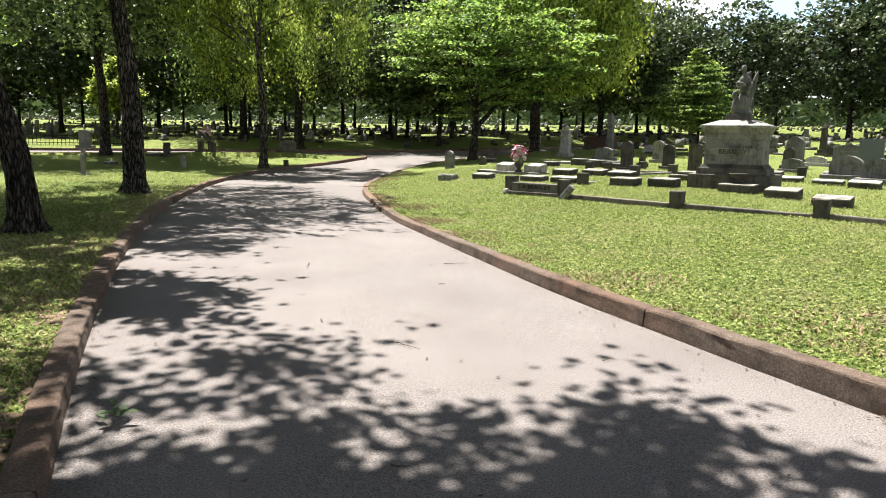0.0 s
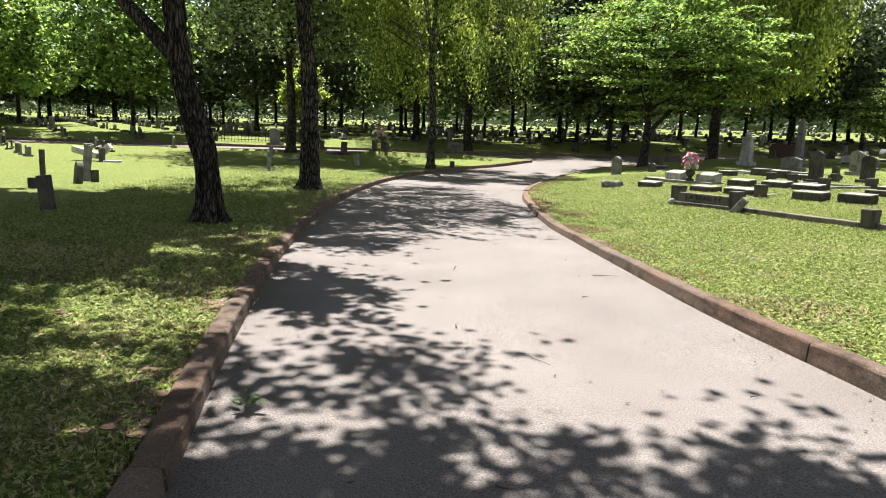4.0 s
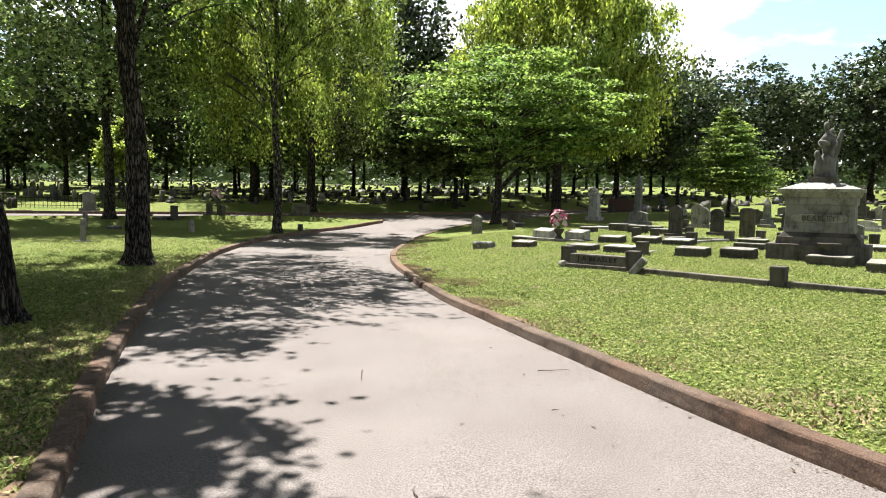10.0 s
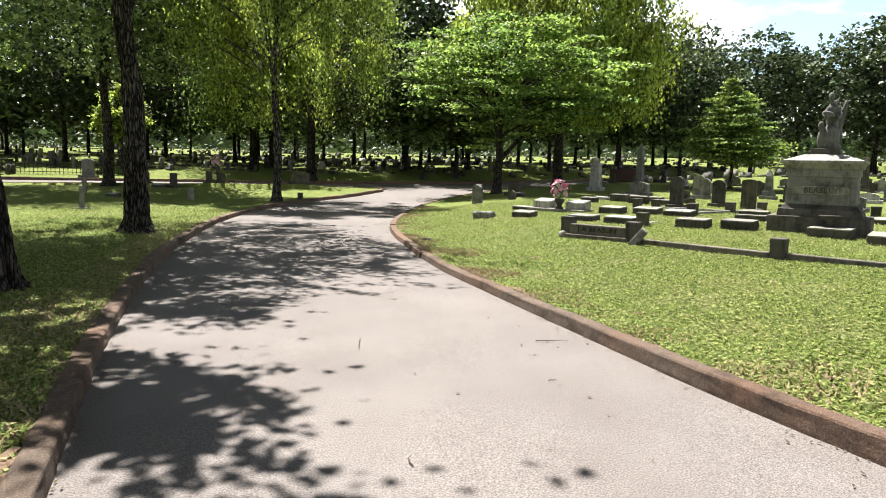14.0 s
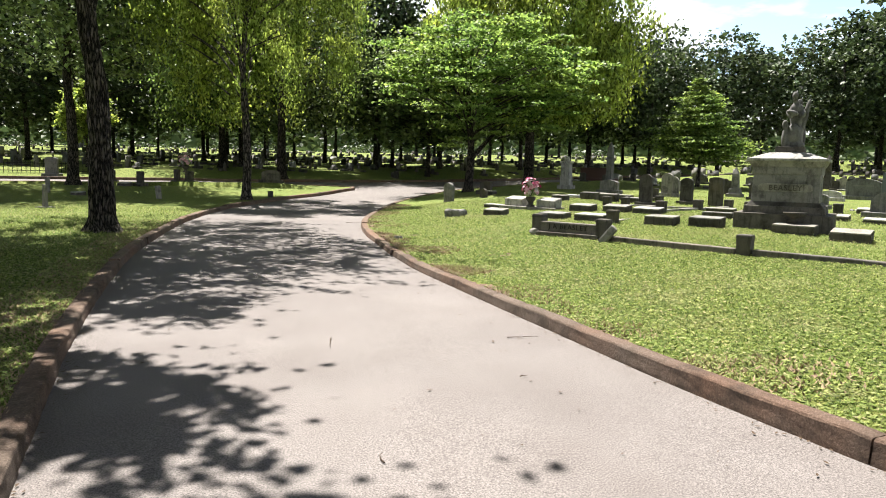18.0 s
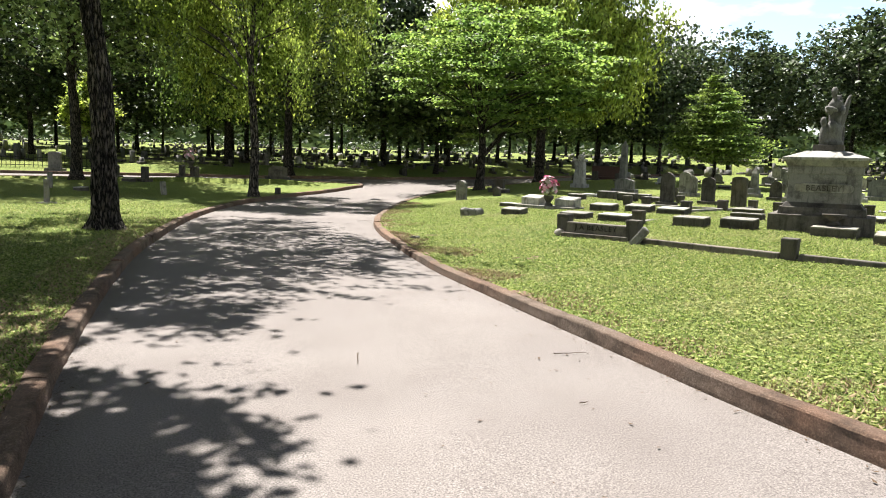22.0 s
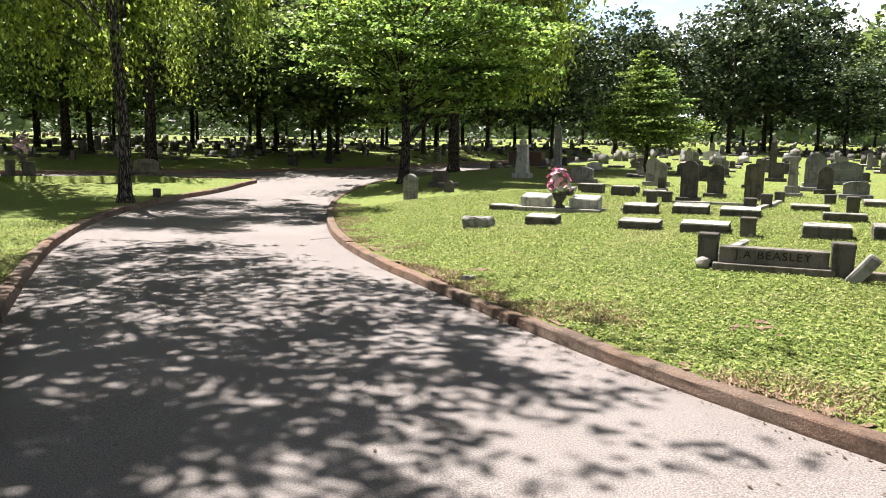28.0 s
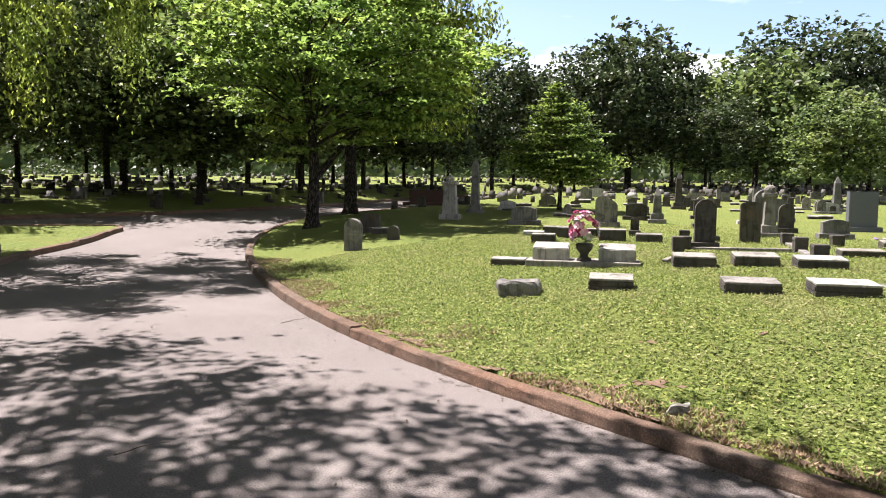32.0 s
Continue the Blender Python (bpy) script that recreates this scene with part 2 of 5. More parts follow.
def make_kerb():
    m, n, l, b = material("brown_kerb_stone", 0.93)
    v = world_place(n)
    grain = noise_node(n, l, v, 75, 6, 0.8)
    blot = noise_node(n, l, v, 3.1, 6, 0.7)
    red = noise_node(n, l, v, 0.8, 4, 0.6)
    rnd = n.new("ShaderNodeObjectInfo").outputs["Random"]
    c = ramp(n, l, grain, [(0.25, (0.048, 0.035, 0.027)), (0.5, (0.122, 0.093, 0.075)), (0.75, (0.285, 0.24, 0.2))])
    c = blend(n, l, ramp(n, l, red, [(0.4, (0, 0, 0)), (0.65, (0.7, 0.7, 0.7))]), c, blend(n, l, 1.0, c, (1.15, 0.83, 0.68), "MULTIPLY"))
    c = blend(n, l, ramp(n, l, blot, [(0.48, (0, 0, 0)), (0.64, (0.75, 0.75, 0.75))]), c, (0.048, 0.034, 0.025))
    c = blend(n, l, 1.0, c, ramp(n, l, rnd, [(0.0, (0.85, 0.82, 0.8)), (1.0, (1.1, 1.06, 1.02))]), "MULTIPLY")
    l.new(c, b.inputs["Base Color"])
    bump(n, l, b, grain, 0.8, 0.014)
    return m


def make_plain(name, colour, rough=0.8, metal=0.0, vary=0.25):
    m, n, l, b = material(name, rough)
    v = world_place(n)
    f = noise_node(n, l, v, 25, 5, 0.7)
    lo, hi = tuple(k * (1 - vary) for k in colour), tuple(min(1, k * (1 + vary)) for k in colour)
    l.new(ramp(n, l, f, [(0.3, lo), (0.7, hi)]), b.inputs["Base Color"])
    b.inputs["Metallic"].default_value = metal
    bump(n, l, b, f, 0.3, 0.004)
    return m


ASPHALT, LAWN, BLADE, KERB = make_asphalt(), make_lawn(), make_blade(), make_kerb()
LEAF_YELLOW = make_leaf("yellow_green_leaves", (0.085, 0.12, 0.026), (0.365, 0.45, 0.125), 0.56)
LEAF_FRESH = make_leaf("fresh_green_leaves", (0.042, 0.082, 0.02), (0.255, 0.37, 0.12), 0.55)
LEAF_SPRING = make_leaf("spring_green_leaves", (0.03, 0.055, 0.014), (0.26, 0.36, 0.11), 0.45)
LEAF_GOLD = make_leaf("golden_green_leaves", (0.08, 0.11, 0.02), (0.38, 0.47, 0.115), 0.54)
LEAF_MID = make_leaf("mid_green_leaves", (0.0168, 0.036, 0.012), (0.222, 0.294, 0.132), 0.35)
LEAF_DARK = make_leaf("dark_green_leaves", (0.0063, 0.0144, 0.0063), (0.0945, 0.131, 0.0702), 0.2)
BARK_DARK = make_bark("dark_bark", (0.00578, 0.00462, 0.00405), (0.0578, 0.0479, 0.0405))
BARK_GREY = make_bark("grey_bark", (0.00734, 0.00612, 0.00551), (0.0857, 0.0734, 0.063))
GRANITE = make_stone("grey_granite", (0.168, 0.168, 0.165), (0.0468, 0.0468, 0.0456))
MARBLE = make_stone("weathered_marble", (0.335, 0.33, 0.312), (0.0578, 0.0561, 0.052))
LIMESTONE = make_stone("stained_limestone", (0.233, 0.226, 0.211), (0.0291, 0.0278, 0.0259), 0.15)
DARKSTONE = make_stone("blackened_stone", (0.0809, 0.0751, 0.0694), (0.0127, 0.0116, 0.0104), 0.2)
GREYSTONE = make_stone("brown_grey_stone", (0.125, 0.115, 0.104), (0.024, 0.022, 0.02), 0.15)
WHITE = make_stone("white_marble", (0.428, 0.428, 0.416), (0.184, 0.184, 0.177))
SOIL = make_plain("bare_soil", (0.125, 0.082, 0.056), 0.95, 0, 0.5)
PINK = make_plain("pink_petals", (0.62, 0.19, 0.34), 0.6, 0, 0.35)
PALEPINK = make_plain("pale_pink_petals", (0.6, 0.37, 0.44), 0.6, 0, 0.2)
MAGENTA = make_plain("magenta_petals", (0.33, 0.02, 0.09), 0.6, 0, 0.3)
IRON = make_plain("black_iron", (0.02, 0.02, 0.02), 0.5, 0.6)
TWIG = make_plain("dry_twig", (0.06, 0.04, 0.027), 0.9)
DEADLEAF = make_plain("dry_leaf", (0.065, 0.04, 0.022), 0.8)


# ---- building helpers ----
def part(name, bm, mat, parent=None, label=""):
    me = bpy.data.meshes.new(name)
    bm.normal_update()
    bm.to_mesh(me)
    bm.free()
    me.materials.append(mat)
    ob = new(name, me)
    if parent:
        ob.parent = parent
    if label:
        ob["label"] = label
    return ob


def mesh_from(name, verts, faces, mat, parent=None, smooth=False):
    """A mesh from number arrays; faces all have the same count of corners."""
    me = bpy.data.meshes.new(name)
    verts, faces = np.asarray(verts, np.float32), np.asarray(faces, np.int32)
    k = faces.shape[1]
    me.vertices.add(len(verts))
    me.vertices.foreach_set("co", verts.ravel())
    me.loops.add(faces.size)
    me.loops.foreach_set("vertex_index", faces.ravel())
    me.polygons.add(len(faces))
    me.polygons.foreach_set("loop_start", np.arange(0, faces.size, k, dtype=np.int32))
    me.update(calc_edges=True)
    if smooth:
        me.polygons.foreach_set("use_smooth", np.ones(len(faces), bool))
    me.materials.append(mat)
    ob = new(name, me)
    if parent:
        ob.parent = parent
    return ob


def box(bm, w, d, h, x=0, y=0, z=0, bevel=0.012, top=(1, 1)):
    """A block standing on z, bevelled, its top narrowed by the two factors."""
    r = bmesh.ops.create_cube(bm, size=1)
    vs = r["verts"]
    for v in vs:
        up = v.co.z > 0
        v.co = Vector((v.co.x * w * (top[0] if up else 1) + x, v.co.y * d * (top[1] if up else 1) + y, (v.co.z + 0.5) * h + z))
    if bevel:
        es = list({e for v in vs for e in v.link_edges})
        bmesh.ops.bevel(bm, geom=es, offset=bevel, segments=2, affect="EDGES", profile=0.6)
    return bm


def roughen(bm, amount, scale, seed=0):
    for v in bm.verts:
        v.co += amount * noise.noise_vector(v.co * scale + Vector((seed * 7.3, seed * 3.1, seed)))


def smooth_step(a, b, v):
    u = np.clip((v - a) / (b - a), 0, 1)
    return u * u * (3 - 2 * u)


# ---- plan: kerb lines, road level ----
def curve_through(pts, step=0.25):
    """A smooth line through the points, sampled evenly."""
    p = np.array(pts, float)
    p = np.vstack([2 * p[0] - p[1], p, 2 * p[-1] - p[-2]])
    out = []
    for i in range(1, len(p) - 2):
        n = max(2, int(np.linalg.norm(p[i + 1] - p[i]) / step))
        for k in range(n):
            t = k / n
            out.append(0.5 * ((2 * p[i]) + (p[i + 1] - p[i - 1]) * t + (2 * p[i - 1] - 5 * p[i] + 4 * p[i + 1] - p[i + 2]) * t * t
                              + (3 * p[i] - p[i - 1] - 3 * p[i + 1] + p[i + 2]) * t ** 3))
    out.append(p[-2])
    return np.array(out)


LEFT = curve_through([(1.9, -9), (1.2, -5), (0.5, -1.0), (-0.1, 1.3), (-0.62, 3.0), (-1.05, 4.4), (-1.5, 6.03), (-2.17, 8.75), (-2.82, 12.0), (-3.2, 14.4), (-3.52, 17.6),
                      (-3.68, 21), (-3.36, 25.4), (-2.15, 29.1), (-0.55, 32.1), (0.4, 34.5), (0.85, 35.7), (0.5, 36.5), (-1.6, 36.9), (-6, 36.7), (-13, 35.8),
                      (-30, 33), (-60, 29)])
RIGHT = curve_through([(7.6, -9), (6.3, -4), (4.9, 0), (4.15, 2), (3.36, 4.0), (2.85, 5.6), (2.4, 7.15), (2.06, 8.6), (1.7, 10.2), (1.12, 13.0), (0.79, 16.1), (0.63, 18.4),
                       (0.68, 20.8), (1.12, 23.8), (1.86, 27.2), (2.8, 30.0), (3.95, 32.6), (5.4, 35.2), (7.5, 38.2), (11, 41.3), (16, 45), (26, 52), (40, 60), (60, 66), (95, 66)])
FAR = curve_through([(-60, 33), (-30, 36.8), (-13, 39.3), (-8, 40), (-3, 40.6), (2, 42), (8, 44.9), (14, 49), (24, 56.3), (38, 65), (60, 71), (95, 71)])


def signed(line, pts, sense):
    """How far each point lies beyond the line, on the lawn's side of it."""
    a, b = line[:-1], line[1:]
    d = b - a
    out = np.empty(len(pts))
    for s in range(0, len(pts), 4000):
        q = pts[s:s + 4000, None, :] - a[None]
        t = np.clip((q * d[None]).sum(2) / (d * d).sum(1)[None], 0, 1)
        r = q - t[..., None] * d[None]
        k = (r * r).sum(2)
        j = k.argmin(1)
        i = np.arange(len(j))
        dist = np.sqrt(k[i, j])
        m = q[i, j]
        cross = d[j, 0] * m[:, 1] - d[j, 1] * m[:, 0]
        out[s:s + 4000] = dist * np.sign(cross) * sense
    return out


def nearest(line, pts, sense):
    """Rough first, with a thinned line; exact for what lies near it."""
    d = signed(np.vstack([line[::10], line[-1:]]), pts, sense)
    near = np.abs(d) < 1.6
    if near.any():
        d[near] = signed(line, pts[near], sense)
    return d


def beyond(pts):
    pts = np.asarray(pts, float)
    return np.maximum(np.maximum(nearest(LEFT, pts, 1), nearest(RIGHT, pts, -1)), nearest(FAR, pts, 1))


def road_z(y):
    """The lane runs level, then climbs gently past the bend; the far lawns rise with it."""
    return 0.07 * np.logaddexp(0, (np.minimum(y, 115) - 26) / 2.0)


def lawn_z(x, y, d):
    level = road_z(y) + 0.1
    swell = 0.025 * np.sin(x * 0.5 + 1) * np.cos(y * 0.42) + 0.012 * np.sin(x * 1.7 + y * 1.3)
    right = 0.1 + 0.2 * smooth_step(9.5, 17.5, y) + 0.12 * smooth_step(4.5, 7.5, x)      # the graves stand a little higher than the lane
    left = 0.05
    right = right + 0.015 * np.clip(x - 18, 0, 60)
    f = smooth_step(0.3, 3.6, d)
    side = smooth_step(-1.0, 1.5, x + np.where(y > 34, 40, 0))
    return level + f * (swell + right * side + left * (1 - side))


def ground_at(x, y):
    d = float(beyond([(x, y)])[0])
    if d < 0.1:
        return float(road_z(np.array(y)))
    return float(lawn_z(np.array(x), np.array(y), np.array(d)))


def axis_steps(parts):
    out = []
    for a, b, step in parts:
        out += list(np.arange(a, b - 1e-6, step))
    return np.array(out + [parts[-1][1]])


gx = axis_steps([(-900, -200, 100), (-200, -60, 14), (-60, -12, 0.8), (-12, 12, 0.125), (12, 44, 0.5), (44, 60, 1.2), (60, 200, 14), (200, 900, 100)])
gy = axis_steps([(-600, -100, 100), (-100, -12, 4), (-12, -2, 0.5), (-2, 38, 0.125), (38, 46, 0.25), (46, 66, 0.5), (66, 80, 1.0), (80, 220, 10), (220, 1200, 140)])
GX, GY = np.meshgrid(gx, gy, indexing="ij")
flat = np.stack([GX.ravel(), GY.ravel()], 1)
dist = beyond(flat)
gz = np.where(dist > 0.1, lawn_z(flat[:, 0], flat[:, 1], dist), road_z(flat[:, 1]) - 0.06)
ni, nj = len(gx), len(gy)
idx = np.arange(ni * nj).reshape(ni, nj)
quads = np.stack([idx[:-1, :-1], idx[1:, :-1], idx[1:, 1:], idx[:-1, 1:]], -1).reshape(-1, 4)
ground = mesh_from("ground", np.column_stack([flat, gz]), quads, LAWN, smooth=True)
tagged(ground, "mown green cemetery lawn with worn brown patches", "lawn", kind="structure")

rx, ry = np.arange(-60, 80.01, 0.4), np.arange(-9, 68.01, 0.4)
RX, RY = np.meshgrid(rx, ry, indexing="ij")
rp = np.stack([RX.ravel(), RY.ravel()], 1)
rd = beyond(rp)
ridx = np.arange(len(rp)).reshape(len(rx), len(ry))
rq = np.stack([ridx[:-1, :-1], ridx[1:, :-1], ridx[1:, 1:], ridx[:-1, 1:]], -1).reshape(-1, 4)
keep = rd[rq].min(1) < 0.1
rq = rq[keep]
used = np.unique(rq)
remap = np.zeros(len(rp), int)
remap[used] = np.arange(len(used))
rz = road_z(rp[used, 1]) + 0.004 * np.sin(rp[used, 0] * 2.1) * np.sin(rp[used, 1] * 1.3)
road = mesh_from("road", np.column_stack([rp[used], rz]), remap[rq], ASPHALT, smooth=True)
tagged(road, "pale worn asphalt lane, sunlit and dappled with shade", "road", kind="structure")


# ---- kerbs ----
def kerb_run(name, line, sense, label, lengths, y_max, heights):
    """Kerb stones end to end along the line, each a piece of its own, with open joints and chipped, slightly shifted tops."""
    root = tagged(new(name), label, "kerb", kind="structure")
    seg = np.linalg.norm(np.diff(line, axis=0), axis=1)
    s = np.concatenate([[0], np.cumsum(seg)])
    tang = np.gradient(line, axis=0)
    tang /= np.linalg.norm(tang, axis=1)[:, None]
    norm = np.stack([-tang[:, 1], tang[:, 0]], 1) * sense
    rnd = random.Random(name)
    profile = [(-0.01, -0.1), (-0.004, 0.03), (0.002, 0.09), (0.006, 0.148), (0.016, 0.163), (0.03, 0.168), (0.08, 0.17), (0.14, 0.168), (0.155, 0.16), (0.16, 0.08), (0.16, -0.1)]
    a, k = 0.4, 0
    while a < s[-1] - 1:
        length = lengths[k % len(lengths)] * rnd.uniform(0.9, 1.1)
        b = min(a + length, s[-1])
        mid = np.array([np.interp((a + b) / 2, s, line[:, i]) for i in (0, 1)])
        if mid[1] > y_max or abs(mid[0]) > 40:
            length = 5
            b = min(a + length, s[-1])
        n = max(3, int((b - a) / 0.12))
        verts, faces = [], []
        lift, tilt, push = rnd.uniform(-0.012, 0.012), rnd.uniform(-0.012, 0.012), rnd.uniform(-0.012, 0.012)
        for i in range(n + 1):
            t = a + 0.006 + (b - a - 0.012) * i / n
            p = np.array([np.interp(t, s, line[:, j]) for j in (0, 1)])
            q = np.array([np.interp(t, s, norm[:, j]) for j in (0, 1)])
            base = float(road_z(np.array(p[1])))
            tall = float(np.interp(p[1], (3, 6, 9, 13, 30), heights)) / 0.17
            end = 0.008 if i in (0, n) else 0
            for u, h in profile:
                w = noise.noise(Vector((p[0] * 9 + u * 20, p[1] * 9, h * 20))) * 0.006 + noise.noise(Vector((p[0] * 1.3, p[1] * 1.3, 5))) * 0.008
                x = p + q * (u + push + (w if h < 0.15 else 0))
                z = base + (h * tall if h > 0 else h) + (lift + tilt * (i / n - 0.5) + w - end if h > 0.05 else 0)
                verts.append((x[0], x[1], z))
        m = len(profile)
        for i in range(n):
            for j in range(m - 1):
                f = [i * m + j, (i + 1) * m + j, (i + 1) * m + j + 1, i * m + j + 1]
                faces.append(f if sense < 0 else f[::-1])
        bm = bmesh.new()
        vs = [bm.verts.new(v) for v in verts]
        for f in faces:
            bm.faces.new([vs[i] for i in f])
        bm.faces.new([vs[i] for i in range(m)])
        bm.faces.new([vs[n * m + i] for i in reversed(range(m))])
        bmesh.ops.recalc_face_normals(bm, faces=bm.faces)
        part("kerb_stone", bm, KERB, root)
        a, k = b, k + 1
    return root


kerb_run("kerb_left", LEFT, 1, "red-brown stone kerb along the lane, worn and dirty", [2.2, 2.8, 1.9, 3.0], 36, (0.13, 0.13, 0.12, 0.12, 0.13))
kerb_run("kerb_right", RIGHT, -1, "brown stone kerb round the curving lawn", [4.6, 5.6, 5.0, 3.6], 33, (0.155, 0.145, 0.125, 0.1, 0.12))
kerb_run("kerb_far", FAR, 1, "dark stone kerb on the far side of the crossing lane", [3.0], 40, (0.15, 0.15, 0.15, 0.15, 0.15))


# ---- trees ----
def tube(path, radii, sides, wobble=0.0, seed=0):
    """Vertices and faces of a tapering, slightly uneven tube along a path."""
    verts, faces = [], []
    path = [Vector(p) for p in path]
    for i, (p, r) in enumerate(zip(path, radii)):
        d = (path[min(i + 1, len(path) - 1)] - path[max(i - 1, 0)]).normalized()
        a = d.cross(Vector((0.3, 1, 0.1))).normalized()
        b = d.cross(a)
        for k in range(sides):
            t = 2 * math.pi * k / sides
            rr = r * (1 + wobble * noise.noise(Vector((math.cos(t) * 1.6 + seed, math.sin(t) * 1.6, p.z * 0.7))) + wobble * 0.5 * noise.noise(Vector((math.cos(t) * 5 + seed, math.sin(t) * 5, p.z * 1.5))) + (0.26 * (noise.turbulence(Vector((math.cos(t) * 4.6 + seed, math.sin(t) * 4.6, p.z * 1.1)), 3, False) - 0.45) if sides > 30 else 0))
            verts.append(tuple(p + (a * math.cos(t) + b * math.sin(t)) * rr))
    n = len(path)
    for i in range(n - 1):
        for k in range(sides):
            j = (k + 1) % sides
            faces.append((i * sides + k, i * sides + j, (i + 1) * sides + j, (i + 1) * sides + k))
    return verts, faces


def leaf_mesh(name, centres, sizes, style, rng, mat, parent):
    """Each leaf a folded blade of its own: two faces along its middle rib."""
    n = len(centres)
    d = rng.normal(size=(n, 3))
    if style == "droop":
        d[:, 2] = -np.abs(d[:, 2]) * 1.5 - 0.6
    elif style == "layer":
        d[:, 2] *= 0.35
    else:
        d[:, 2] = d[:, 2] * 0.7 - 0.25
    d /= np.linalg.norm(d, axis=1)[:, None]
    up = rng.normal(size=(n, 3)) * 0.55 + np.array([0, 0, 1.0])
    side = np.cross(d, up)
    side /= np.linalg.norm(side, axis=1)[:, None] + 1e-9
    nrm = np.cross(side, d)
    L, W = sizes[:, None], sizes[:, None] * (0.26 if style == "droop" else 0.4)
    a = centres - d * L * 0.5
    t = centres + d * L * 0.5 - nrm * L * 0.12
    m = centres + d * L * 0.02
    l = m + side * W + nrm * W * 0.35
    r = m - side * W + nrm * W * 0.35
    verts = np.stack([a, l, t, r], 1).reshape(-1, 3)
    base = np.arange(n)[:, None] * 4
    faces = np.concatenate([base + np.array([[0, 2, 1]]), base + np.array([[0, 3, 2]])], 1).reshape(-1, 3)
    ob = mesh_from(name, verts, faces, mat, parent)
    ob["kind"] = "stuff"
    return ob


def crown_points(rng, n, centre, radii, style, clusters, hollow=0.55, spread=0.16):
    """Leaf centres in clumps: clumps lie over an uneven ellipsoid, thinner inside."""
    u = rng.normal(size=(clusters, 3))
    u /= np.linalg.norm(u, axis=1)[:, None]
    rad = hollow + (1 - hollow) * rng.random(clusters) ** 0.6
    rad *= 1 + 0.22 * np.sin(u[:, 0] * 5 + u[:, 1] * 4 + radii[0]) * np.cos(u[:, 2] * 6 + radii[2])
    cc = u * rad[:, None]
    if style == "layer":
        cc[:, 2] = np.round(cc[:, 2] * 6) / 6 + rng.normal(size=clusters) * 0.04
    pick = rng.integers(0, clusters, n)
    size = spread * (0.6 + 0.8 * rng.random(clusters))
    off = rng.normal(size=(n, 3)) * size[pick][:, None]
    if style == "spray":      # leaves strung along flat twigs that point outwards
        way = rng.random(clusters) * 2 * math.pi
        run, across = off[:, 0] * 1.9, off[:, 1] * 0.5
        c, s = np.cos(way)[pick], np.sin(way)[pick]
        off[:, 0], off[:, 1], off[:, 2] = (c * run - s * across) / radii[0] * 2.6, (s * run + c * across) / radii[1] * 2.6, off[:, 2] * 0.35
    if style == "layer":
        off[:, 2] *= 0.22
        off[:, :2] *= 1.35
    elif style == "droop":
        off[:, 2] = off[:, 2] * 1.5 - np.abs(off[:, 2]) * 0.8
        off[:, :2] *= 0.75
    else:
        off[:, 2] *= 0.6
    p = (cc[pick] + off) * np.array(radii)[None] + np.array(centre)[None]
    return p, (cc * np.array(radii)[None] + np.array(centre)[None])


TREES = []


